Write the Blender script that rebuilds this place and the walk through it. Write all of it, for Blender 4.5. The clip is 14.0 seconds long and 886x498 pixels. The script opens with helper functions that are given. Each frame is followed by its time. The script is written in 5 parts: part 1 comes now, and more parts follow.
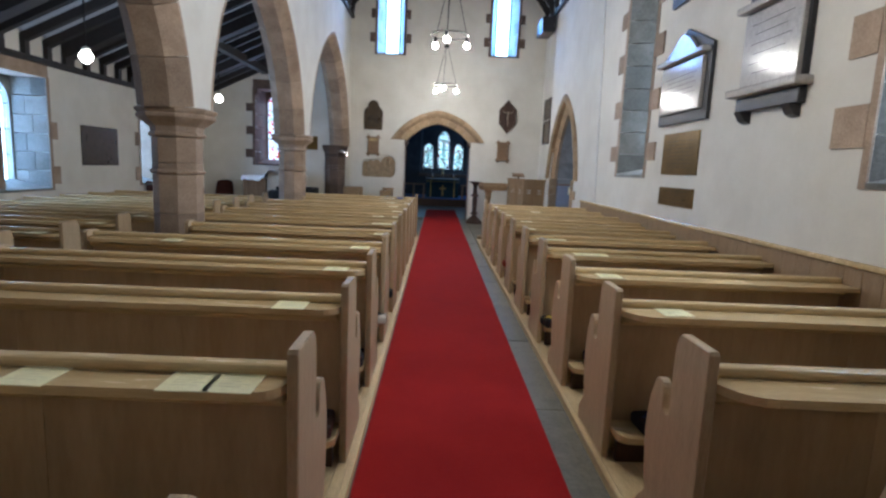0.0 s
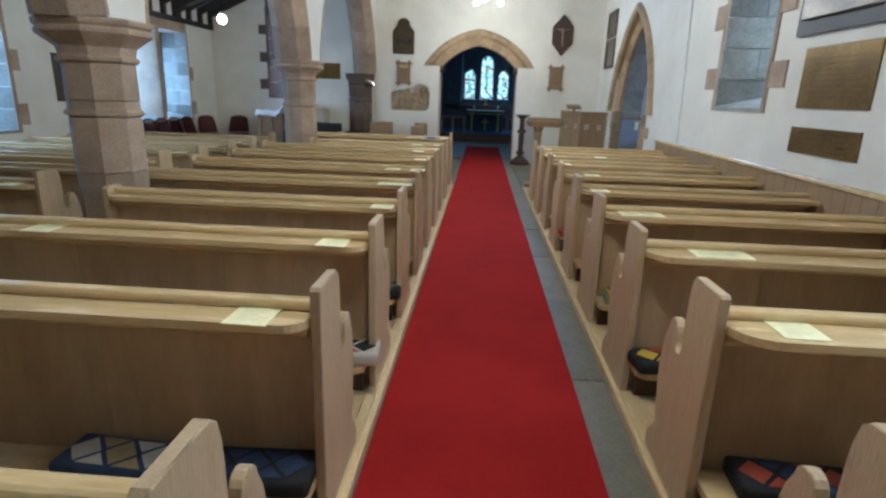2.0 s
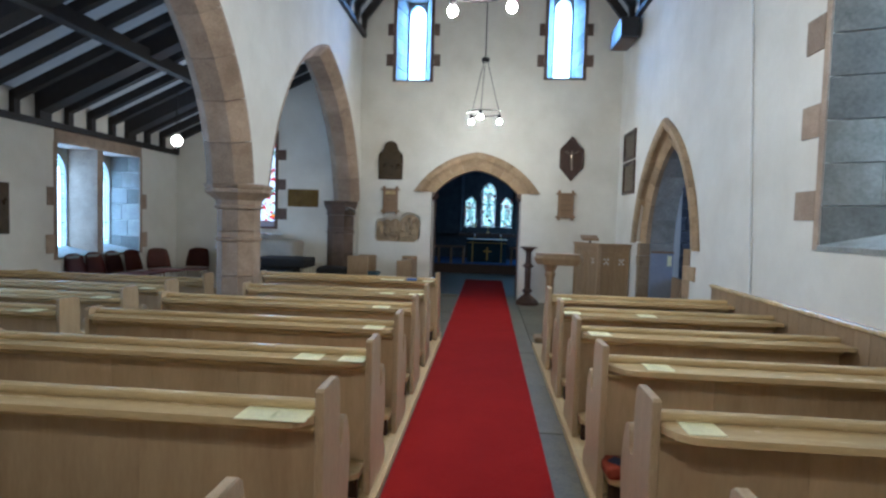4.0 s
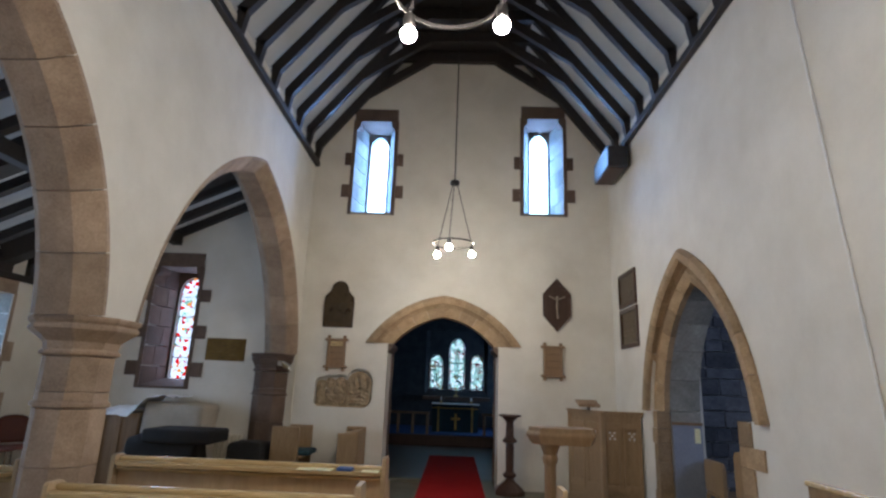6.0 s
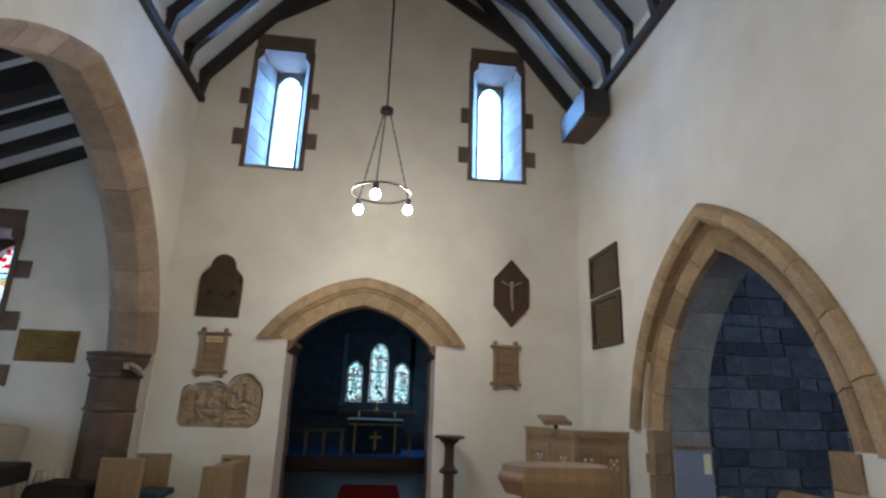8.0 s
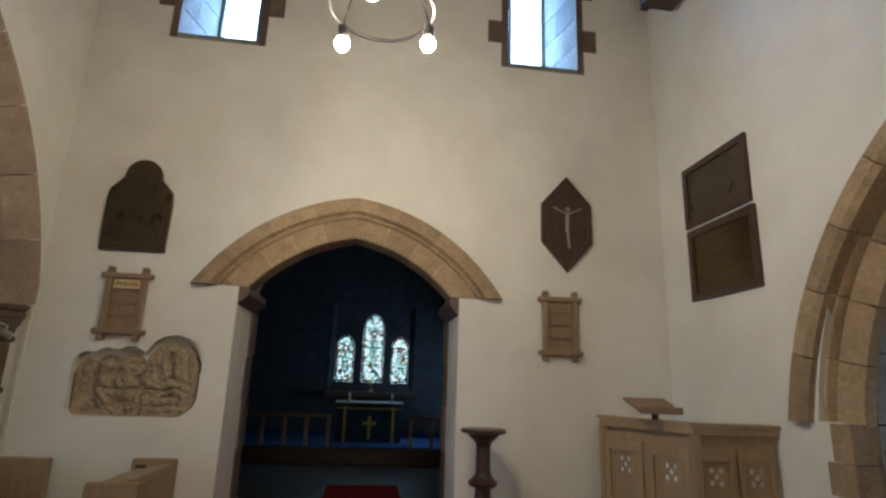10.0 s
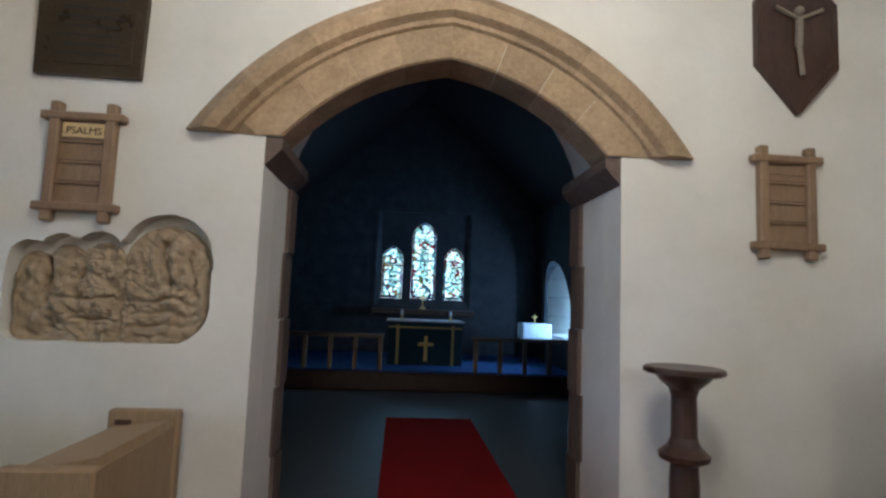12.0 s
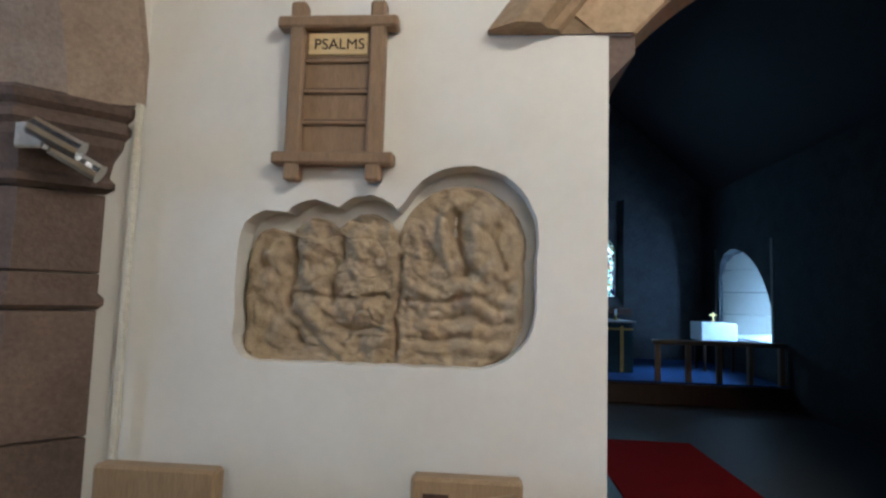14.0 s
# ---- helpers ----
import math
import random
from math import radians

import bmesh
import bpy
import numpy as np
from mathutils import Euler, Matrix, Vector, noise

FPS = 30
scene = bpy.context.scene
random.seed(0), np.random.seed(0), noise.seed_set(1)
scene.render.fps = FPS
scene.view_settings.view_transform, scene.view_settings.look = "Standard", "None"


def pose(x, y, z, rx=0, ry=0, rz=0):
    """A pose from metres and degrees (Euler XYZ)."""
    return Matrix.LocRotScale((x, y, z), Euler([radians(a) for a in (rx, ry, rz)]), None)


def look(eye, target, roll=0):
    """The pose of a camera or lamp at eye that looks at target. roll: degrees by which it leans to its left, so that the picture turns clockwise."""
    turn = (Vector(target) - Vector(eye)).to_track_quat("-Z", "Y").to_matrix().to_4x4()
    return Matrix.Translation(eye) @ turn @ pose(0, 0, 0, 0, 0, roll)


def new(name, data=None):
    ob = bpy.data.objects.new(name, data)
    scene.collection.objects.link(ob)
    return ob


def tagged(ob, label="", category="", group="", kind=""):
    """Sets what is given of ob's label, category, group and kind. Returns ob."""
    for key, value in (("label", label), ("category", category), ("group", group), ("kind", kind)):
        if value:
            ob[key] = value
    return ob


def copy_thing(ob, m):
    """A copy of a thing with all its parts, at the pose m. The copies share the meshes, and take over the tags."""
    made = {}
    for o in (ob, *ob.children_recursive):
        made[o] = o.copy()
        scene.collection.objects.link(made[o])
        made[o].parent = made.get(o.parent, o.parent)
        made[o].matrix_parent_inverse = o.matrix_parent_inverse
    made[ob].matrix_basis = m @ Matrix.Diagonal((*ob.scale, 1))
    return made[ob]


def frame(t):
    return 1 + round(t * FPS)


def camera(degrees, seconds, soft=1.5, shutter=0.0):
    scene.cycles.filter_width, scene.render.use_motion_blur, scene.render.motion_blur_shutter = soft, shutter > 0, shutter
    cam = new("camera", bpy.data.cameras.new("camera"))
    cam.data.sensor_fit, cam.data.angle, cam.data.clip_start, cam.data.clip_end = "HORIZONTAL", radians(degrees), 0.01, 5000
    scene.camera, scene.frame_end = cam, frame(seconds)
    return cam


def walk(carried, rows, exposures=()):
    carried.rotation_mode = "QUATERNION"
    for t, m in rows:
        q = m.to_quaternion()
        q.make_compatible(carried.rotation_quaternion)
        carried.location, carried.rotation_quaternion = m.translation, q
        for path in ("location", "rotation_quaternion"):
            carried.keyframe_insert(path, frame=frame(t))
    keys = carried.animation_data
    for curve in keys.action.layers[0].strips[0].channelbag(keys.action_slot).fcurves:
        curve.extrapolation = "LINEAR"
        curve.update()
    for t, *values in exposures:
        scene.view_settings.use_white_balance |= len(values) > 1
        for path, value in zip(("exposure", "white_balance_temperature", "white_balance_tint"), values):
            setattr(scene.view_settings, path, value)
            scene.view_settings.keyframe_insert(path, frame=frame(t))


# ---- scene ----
# ---------------------------------------------------------------- camera
cam = camera(78.5, 14.0, soft=2.5)
PATH = [
    (0, (0.584, 0.29, 1.698), (0.623, 2.664, 1.344), 2.5),
    (0.5, (0.623, 0.677, 1.679), (0.638, 3.008, 1.111), 2.6),
    (1, (0.632, 1.110, 1.686), (0.588, 3.422, 1.044), 2.3),
    (1.5, (0.641, 1.533, 1.726), (0.535, 3.839, 1.072), 2.1),
    (2, (0.68, 2.111, 1.747), (0.54, 4.416, 1.094), 1.9),
    (2.5, (0.682, 2.664, 1.745), (0.528, 4.971, 1.1), 2.2),
    (3, (0.766, 3.295, 1.79), (0.592, 5.619, 1.222), 1.7),
    (3.5, (0.755, 3.846, 1.782), (0.576, 6.209, 1.403), 1.8),
    (4, (0.82, 4.459, 1.823), (0.626, 6.848, 1.702), 1.7),
    (4.2, (0.854, 4.735, 1.837), (0.646, 7.126, 1.837), 1.7),
    (6.3, (0.745, 6.858, 1.772), (0.762, 9.176, 2.393), 2.0),
    (6.5, (0.734, 7.103, 1.768), (0.823, 9.414, 2.405), 1.9),
    (7, (0.751, 7.727, 1.78), (0.94, 10.032, 2.424), 2.0),
    (7.2, (0.767, 7.934, 1.782), (0.976, 10.236, 2.428), 2.0),
    (9.5, (0.708, 10.589, 1.712), (0.992, 12.886, 2.348), 1.9),
    (10, (0.74, 11.154, 1.706), (1.033, 13.465, 2.281), 2.0),
    (10.5, (0.696, 11.642, 1.661), (1.004, 13.96, 2.203), 1.9),
    (11, (0.662, 12.18, 1.646), (0.982, 14.519, 2.075), 1.9),
    (11.5, (0.563, 12.646, 1.631), (0.874, 15.004, 1.951), 2.0),
    (12, (0.341, 13.069, 1.631), (0.522, 15.451, 1.86), 2.2),
    (12.5, (0.106, 13.414, 1.654), (0.06, 15.808, 1.823), 2.2),
    (13, (-0.221, 13.666, 1.63), (-0.397, 16.055, 1.77), 2.0),
    (13.5, (-0.472, 13.908, 1.619), (-0.674, 16.296, 1.757), 1.9),
    (14, (-0.746, 14.136, 1.595), (-0.946, 16.519, 1.796), 1.7),
]
walk(cam, [(t, look(eye, target, roll)) for t, eye, target, roll in PATH],
     exposures=[(0, 0.14, 4950, 13), (0.5, 0.29, 5250, 13), (1.5, 0.45, 4980, 9), (2.5, 0.36, 4700, 6), (3.0, 0.33, 4750, 6), (4.2, 0.1, 4750, 9), (6.3, -0.22, 5450, 15), (7.2, -0.2, 5400, 13), (9.5, -0.27, 5450, 10), (10.5, -0.37, 6150, 13), (11.5, -0.05, 5300, 12), (12.5, 0.32, 5100, 13), (14.0, 0.56, 5150, 13)])

# plan in units of K metres: x to the south, y to the east along the aisle; brought to metres at the end
K = 1.2
FL, PF, AF = 0.165, 0.2, 0.122                       # aisle floor, pew floor, north aisle floor
W, S, N, A = 13.2, 2.868, -5.0, -1.6      # east wall, south wall, north aisle wall, arcade's nave face
AB = -2.06                                # arcade's aisle face
WEST = -2.6
CE, CN, CS, CF = 20.65, -1.7, 2.75, FL  # chancel: east, north, south walls and floor

# ---------------------------------------------------------------- sky
world = bpy.data.worlds.new("sky")
scene.world = world
world.use_nodes = True
wn = world.node_tree.nodes
sky = wn.new("ShaderNodeTexSky")
sky.sky_type = 'NISHITA'
sky.sun_disc = False
sky.sun_elevation = radians(38)
sky.sun_rotation = radians(200)
wn["Background"].inputs[1].default_value = 0.12
world.node_tree.links.new(sky.outputs[0], wn["Background"].inputs[0])

SKYLIGHT = (0.62, 0.80, 1.0)
WARM = (1.0, 0.83, 0.57)


# ---------------------------------------------------------------- materials
def ramp(nt, fac, stops):
    r = nt.nodes.new("ShaderNodeValToRGB")
    el = r.color_ramp.elements
    while len(el) < len(stops):
        el.new(0.5)
    for e, (p, c) in zip(el, stops):
        e.position, e.color = p, (*c, 1)
    nt.links.new(fac, r.inputs[0])
    return r.outputs[0]


def noise_tex(nt, vec, scale, detail=4, rough=0.6):
    n = nt.nodes.new("ShaderNodeTexNoise")
    n.inputs["Scale"].default_value, n.inputs["Detail"].default_value, n.inputs["Roughness"].default_value = scale, detail, rough
    nt.links.new(vec, n.inputs["Vector"])
    return n.outputs["Fac"]


def mixc(nt, fac, a, b, mode='MIX'):
    m = nt.nodes.new("ShaderNodeMix")
    m.data_type, m.blend_type = 'RGBA', mode
    for sock, v in ((m.inputs[0], fac), (m.inputs[6], a), (m.inputs[7], b)):
        if hasattr(v, "is_linked"):
            nt.links.new(v, sock)
        else:
            sock.default_value = v if not isinstance(v, tuple) else (*v[:3], 1)
    return m.outputs[2]


def material(name, dark, light, rough=0.8, scale=6.0, stretch=(1, 1, 1), bump=0.2, fine=60.0, metal=0.0, vary=0.0, spec=0.4, stain=0.0, stain_col=(0.1, 0.08, 0.06), grainy=0.35):
    """Two scales of noise between two colours, fine relief, a shift by object and broad stains."""
    m = bpy.data.materials.new(name)
    m.use_nodes = True
    nt = m.node_tree
    b = nt.nodes["Principled BSDF"]
    tc = nt.nodes.new("ShaderNodeTexCoord")
    info = nt.nodes.new("ShaderNodeObjectInfo")
    mp = nt.nodes.new("ShaderNodeMapping")
    mp.inputs["Scale"].default_value = stretch
    shift = nt.nodes.new("ShaderNodeVectorMath")
    shift.operation = 'MULTIPLY_ADD'
    nt.links.new(info.outputs["Random"], shift.inputs[0])
    shift.inputs[1].default_value = (17.0, 29.0, 23.0) if vary else (0, 0, 0)
    nt.links.new(tc.outputs["Object"], shift.inputs[2])
    nt.links.new(shift.outputs[0], mp.inputs["Vector"])
    big = noise_tex(nt, mp.outputs[0], scale, 5)
    col = ramp(nt, big, [(0.3, dark), (0.7, light)])
    grain = noise_tex(nt, mp.outputs[0], fine, 3)
    col = mixc(nt, grainy, col, ramp(nt, grain, [(0.3, tuple(c * 0.72 for c in dark)), (0.7, tuple(min(c * 1.1, 0.95) for c in light))]))
    if stain:
        s = noise_tex(nt, tc.outputs["Object"], 1.3, 4)
        f = ramp(nt, s, [(0.52, (0, 0, 0)), (0.75, (stain, stain, stain))])
        col = mixc(nt, f, col, stain_col)
    if vary:
        v = nt.nodes.new("ShaderNodeMapRange")
        v.inputs[3].default_value, v.inputs[4].default_value = 1 - vary, 1 + vary
        nt.links.new(info.outputs["Random"], v.inputs[0])
        hsv = nt.nodes.new("ShaderNodeHueSaturation")
        nt.links.new(v.outputs[0], hsv.inputs["Value"])
        nt.links.new(col, hsv.inputs["Color"])
        col = hsv.outputs[0]
    nt.links.new(col, b.inputs["Base Color"])
    rr = nt.nodes.new("ShaderNodeMapRange")
    rr.inputs[3].default_value, rr.inputs[4].default_value = max(rough - 0.1, 0.02), min(rough + 0.1, 1)
    nt.links.new(big, rr.inputs[0])
    nt.links.new(rr.outputs[0], b.inputs["Roughness"])
    b.inputs["Metallic"].default_value = metal
    b.inputs["Specular IOR Level"].default_value = spec
    if bump:
        bp = nt.nodes.new("ShaderNodeBump")
        bp.inputs["Strength"].default_value, bp.inputs["Distance"].default_value = bump, 0.01
        h = nt.nodes.new("ShaderNodeMath")
        h.operation = 'ADD'
        nt.links.new(big, h.inputs[0])
        nt.links.new(grain, h.inputs[1])
        nt.links.new(h.outputs[0], bp.inputs["Height"])
        nt.links.new(bp.outputs[0], b.inputs["Normal"])
    return m


def glow(name, colour, strength):
    m = bpy.data.materials.new(name)
    m.use_nodes = True
    b = m.node_tree.nodes["Principled BSDF"]
    b.inputs["Base Color"].default_value = (0.9, 0.9, 0.9, 1)
    b.inputs["Emission Color"].default_value = (*colour, 1)
    b.inputs["Emission Strength"].default_value = strength
    return m


def clear_glass(name, tint):
    m = bpy.data.materials.new(name)
    m.use_nodes = True
    nt = m.node_tree
    nt.nodes.remove(nt.nodes["Principled BSDF"])
    tr = nt.nodes.new("ShaderNodeBsdfTransparent")
    tr.inputs[0].default_value = (*tint, 1)
    gl = nt.nodes.new("ShaderNodeBsdfGlossy")
    gl.inputs["Roughness"].default_value = 0.1
    mx = nt.nodes.new("ShaderNodeMixShader")
    mx.inputs[0].default_value = 0.05
    nt.links.new(tr.outputs[0], mx.inputs[1])
    nt.links.new(gl.outputs[0], mx.inputs[2])
    nt.links.new(mx.outputs[0], nt.nodes["Material Output"].inputs[0])
    return m


def stained_glass(name, scale, stops):
    """Coloured cells of glass parted by dark leads."""
    m = bpy.data.materials.new(name)
    m.use_nodes = True
    nt = m.node_tree
    nt.nodes.remove(nt.nodes["Principled BSDF"])
    tc = nt.nodes.new("ShaderNodeTexCoord")
    cells = nt.nodes.new("ShaderNodeTexVoronoi")
    cells.inputs["Scale"].default_value = scale
    nt.links.new(tc.outputs["Object"], cells.inputs["Vector"])
    sep = nt.nodes.new("ShaderNodeSeparateColor")
    nt.links.new(cells.outputs["Color"], sep.inputs[0])
    r = nt.nodes.new("ShaderNodeValToRGB")
    r.color_ramp.interpolation = 'CONSTANT'
    el = r.color_ramp.elements
    while len(el) < len(stops):
        el.new(0.5)
    for e, (p, c) in zip(el, stops):
        e.position, e.color = p, (*c, 1)
    nt.links.new(sep.outputs[0], r.inputs[0])
    edge = nt.nodes.new("ShaderNodeTexVoronoi")
    edge.feature = 'DISTANCE_TO_EDGE'
    edge.inputs["Scale"].default_value = scale
    nt.links.new(tc.outputs["Object"], edge.inputs["Vector"])
    line = ramp(nt, edge.outputs["Distance"], [(0.012, (0.05, 0.05, 0.05)), (0.04, (1, 1, 1))])
    col = mixc(nt, 1.0, r.outputs[0], line, 'MULTIPLY')
    tr = nt.nodes.new("ShaderNodeBsdfTransparent")
    nt.links.new(col, tr.inputs[0])
    nt.links.new(tr.outputs[0], nt.nodes["Material Output"].inputs[0])
    return m


PLASTER = material("lime_plaster", (0.64, 0.61, 0.54), (0.75, 0.725, 0.66), 0.9, 1.6, bump=0.10, fine=30, grainy=0.05, stain=0.16, stain_col=(0.55, 0.49, 0.40))
STONE = material("sandstone", (0.26, 0.19, 0.135), (0.44, 0.34, 0.25), 0.88, 5.0, bump=0.35, fine=55, vary=0.22, stain=0.5, stain_col=(0.13, 0.085, 0.06))
STONE_TAN = material("tan_sandstone", (0.24, 0.165, 0.09), (0.43, 0.315, 0.19), 0.88, 6.0, bump=0.5, fine=40, vary=0.24, stain=0.45, stain_col=(0.20, 0.12, 0.06))
STONE_GREY = material("grey_ashlar", (0.16, 0.163, 0.15), (0.32, 0.32, 0.295), 0.85, 3.5, bump=0.5, fine=30, vary=0.34, stain=0.7, stain_col=(0.12, 0.098, 0.072))
STONE_PURPLE = material("purple_brown_sandstone", (0.085, 0.058, 0.045), (0.17, 0.122, 0.094), 0.88, 4.0, bump=0.35, fine=55, vary=0.2, stain=0.6, stain_col=(0.06, 0.045, 0.04))
STONE_BLUE = material("bluish_rubble", (0.075, 0.08, 0.095), (0.20, 0.205, 0.22), 0.9, 5.0, (1, 1, 1.6), 0.9, 18, vary=0.35, stain=0.5, stain_col=(0.07, 0.075, 0.09))
# chancel stone: the dimness behind the arch is put into this near-black colour
STONE_SHADED = material("shaded_rubble", (0.022, 0.023, 0.027), (0.062, 0.063, 0.066), 0.9, 4.0, bump=0.6, fine=30)
RELIEF = material("weathered_relief_stone", (0.27, 0.205, 0.125), (0.43, 0.335, 0.215), 0.9, 9.0, bump=0.8, fine=32, stain=0.4, stain_col=(0.34, 0.23, 0.10))
FLAG = material("stone_flag", (0.095, 0.088, 0.062), (0.185, 0.17, 0.12), 0.55, 7.0, bump=0.25, fine=45, vary=0.18, stain=0.4, stain_col=(0.07, 0.065, 0.045))
# darker copy of the flags, with the chancel's low light put into the colour
FLAG_SHADED = material("shaded_chancel_flag", (0.055, 0.062, 0.07), (0.12, 0.128, 0.135), 0.45, 5.0, bump=0.2, fine=40)
# pew ledges and rails: light from above is put into this paler oak
PINE = material("pale_oak", (0.54, 0.395, 0.185), (0.72, 0.555, 0.295), 0.25, 3.0, (1, 7, 7), 0.05, 22, vary=0.07, grainy=0.22, spec=0.5)
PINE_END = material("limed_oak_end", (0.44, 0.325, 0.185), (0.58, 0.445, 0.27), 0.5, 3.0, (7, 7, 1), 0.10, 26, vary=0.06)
# pew backs: same oak, darker because their shade is put into the colour
PINE_SHADED = material("pale_oak_shaded", (0.43, 0.305, 0.17), (0.58, 0.43, 0.25), 0.42, 2.0, (4, 4, 0.8), 0.05, 14, vary=0.10, grainy=0.16, stain=0.35, stain_col=(0.30, 0.20, 0.11))
BOARD = material("floor_board", (0.50, 0.365, 0.18), (0.68, 0.52, 0.28), 0.4, 3.0, (7, 1, 7), 0.12, 24, vary=0.12)
OAK = material("brown_oak", (0.17, 0.105, 0.055), (0.28, 0.185, 0.105), 0.45, 3.0, (7, 7, 1), 0.12, 28, vary=0.08)
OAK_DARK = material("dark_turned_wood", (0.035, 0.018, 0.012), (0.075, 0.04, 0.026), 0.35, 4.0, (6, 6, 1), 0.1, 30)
TIMBER = material("black_roof_timber", (0.014, 0.012, 0.012), (0.035, 0.03, 0.028), 0.6, 3.0, (4, 4, 4), 0.2, 20, vary=0.15)
CARPET = material("red_carpet", (0.27, 0.008, 0.008), (0.37, 0.016, 0.013), 0.95, 2.2, bump=0.5, fine=160, spec=0.1)
BLUE_CARPET = material("blue_carpet", (0.03, 0.06, 0.16), (0.05, 0.10, 0.24), 0.9, 3.0, bump=0.4, fine=120, spec=0.1)
PAPER = material("cream_paper", (0.92, 0.86, 0.50), (0.95, 0.90, 0.58), 0.7, 4.0, bump=0.05, fine=40)
INK = material("printed_ink", (0.70, 0.68, 0.46), (0.76, 0.73, 0.50), 0.8, 9.0, bump=0)
BRASS = material("aged_brass", (0.12, 0.075, 0.025), (0.30, 0.20, 0.07), 0.34, 3.0, bump=0.08, fine=50, metal=0.85)
BRIGHT_BRASS = material("bright_brass", (0.55, 0.38, 0.12), (0.7, 0.5, 0.2), 0.3, 8.0, bump=0, metal=0.9)
SLATE = material("dark_slate", (0.018, 0.018, 0.022), (0.045, 0.045, 0.05), 0.45, 6.0, bump=0.1, fine=50)
BRONZE = material("dark_bronze", (0.055, 0.040, 0.023), (0.10, 0.074, 0.045), 0.30, 8.0, bump=0.1, fine=60, metal=0.4)
MARBLE = material("white_marble", (0.40, 0.385, 0.37), (0.54, 0.52, 0.50), 0.15, 2.4, bump=0.02, fine=30, stain=0.4, stain_col=(0.28, 0.26, 0.24))
GILT = material("gold_thread", (0.40, 0.29, 0.08), (0.6, 0.45, 0.16), 0.5, 12.0, bump=0.2, metal=0.3)
FRONTAL = material("dark_green_cloth", (0.012, 0.036, 0.05), (0.025, 0.065, 0.09), 0.85, 9.0, bump=0.3, fine=120)
LINEN = material("white_linen", (0.70, 0.70, 0.70), (0.82, 0.82, 0.82), 0.85, 6.0, bump=0.3, fine=90)
BEIGE = material("beige_cloth", (0.40, 0.36, 0.29), (0.52, 0.47, 0.39), 0.9, 5.0, bump=0.3, fine=90)
BLACK_CLOTH = material("black_cover", (0.008, 0.008, 0.009), (0.022, 0.022, 0.024), 0.8, 6.0, bump=0.3, fine=90)
IRON = material("black_iron", (0.02, 0.02, 0.02), (0.045, 0.04, 0.04), 0.5, 10.0, bump=0.1, metal=0.6)
STEEL = material("bright_steel", (0.6, 0.6, 0.6), (0.75, 0.75, 0.75), 0.2, 10.0, bump=0, metal=1.0)
WHITE_PAINT = material("white_paint", (0.72, 0.72, 0.70), (0.80, 0.80, 0.78), 0.5, 4.0, bump=0.05)
CREAM_PAINT = material("cream_paint", (0.62, 0.58, 0.46), (0.72, 0.68, 0.56), 0.4, 4.0, bump=0.05)
CHAIR_RED = material("red_brown_seat", (0.075, 0.018, 0.012), (0.13, 0.035, 0.022), 0.5, 6.0, bump=0.1, vary=0.15)
BLUE_GREY = material("blue_grey_paint", (0.22, 0.25, 0.32), (0.29, 0.32, 0.40), 0.6, 3.0, bump=0.05)
GLASS = clear_glass("window_glass", (0.92, 0.97, 1.0))
STAIN_A = stained_glass("figured_glass", 22.0, [(0, (0.90, 0.96, 0.93)), (0.36, (0.55, 0.72, 0.66)), (0.50, (0.12, 0.16, 0.15)), (0.58, (0.80, 0.90, 0.86)), (0.80, (0.55, 0.48, 0.22)), (0.86, (0.30, 0.42, 0.46)), (0.93, (0.42, 0.03, 0.04))])
STAIN_RIM = stained_glass("jewelled_border_glass", 30.0, [(0, (0.45, 0.02, 0.04)), (0.28, (0.04, 0.12, 0.45)), (0.48, (0.05, 0.22, 0.12)), (0.60, (0.75, 0.85, 0.82)), (0.85, (0.45, 0.33, 0.10))])
STAIN_PALE = stained_glass("white_robe_glass", 26.0, [(0, (0.93, 0.97, 0.95)), (0.55, (0.80, 0.90, 0.90)), (0.85, (0.62, 0.76, 0.72))])
STAIN_RED = stained_glass("ruby_glass", 30.0, [(0, (0.75, 0.06, 0.06)), (0.6, (0.55, 0.03, 0.05)), (0.85, (0.8, 0.5, 0.2))])
STAIN_B = stained_glass("ruby_and_white_glass", 19.0, [(0, (0.95, 0.95, 0.97)), (0.58, (0.78, 0.05, 0.03)), (0.72, (0.95, 0.55, 0.22)), (0.80, (0.55, 0.7, 0.6)), (0.86, (0.92, 0.92, 0.98))])
SKY_PANE = glow("bright_overcast_sky", (0.80, 0.92, 1.0), 5.0)
SKY_SOFT = glow("pale_sky", (0.84, 0.98, 1.0), 1.9)
OAK_MID = material("mid_brown_oak", (0.25, 0.165, 0.085), (0.36, 0.25, 0.138), 0.48, 3.0, (7, 7, 1), 0.1, 26, vary=0.06)
BULB = glow("lit_bulb", WARM, 700.0)
BULB_SOFT = glow("lit_globe", WARM, 30.0)
KNEEL_A = material("hassock_blue", (0.02, 0.03, 0.07), (0.05, 0.07, 0.13), 0.9, 20.0, bump=0.4, fine=120)
KNEEL_B = material("hassock_red", (0.25, 0.03, 0.02), (0.38, 0.08, 0.03), 0.9, 20.0, bump=0.4, fine=120)
KNEEL_C = material("hassock_green", (0.14, 0.17, 0.10), (0.24, 0.27, 0.17), 0.9, 20.0, bump=0.4, fine=120)
BRASS_CLOTH = material("hassock_ochre", (0.26, 0.19, 0.08), (0.38, 0.29, 0.14), 0.9, 20.0, bump=0.4, fine=120)
YELLOW = material("yellow_cover", (0.5, 0.36, 0.03), (0.6, 0.45, 0.06), 0.5, 8.0, bump=0)
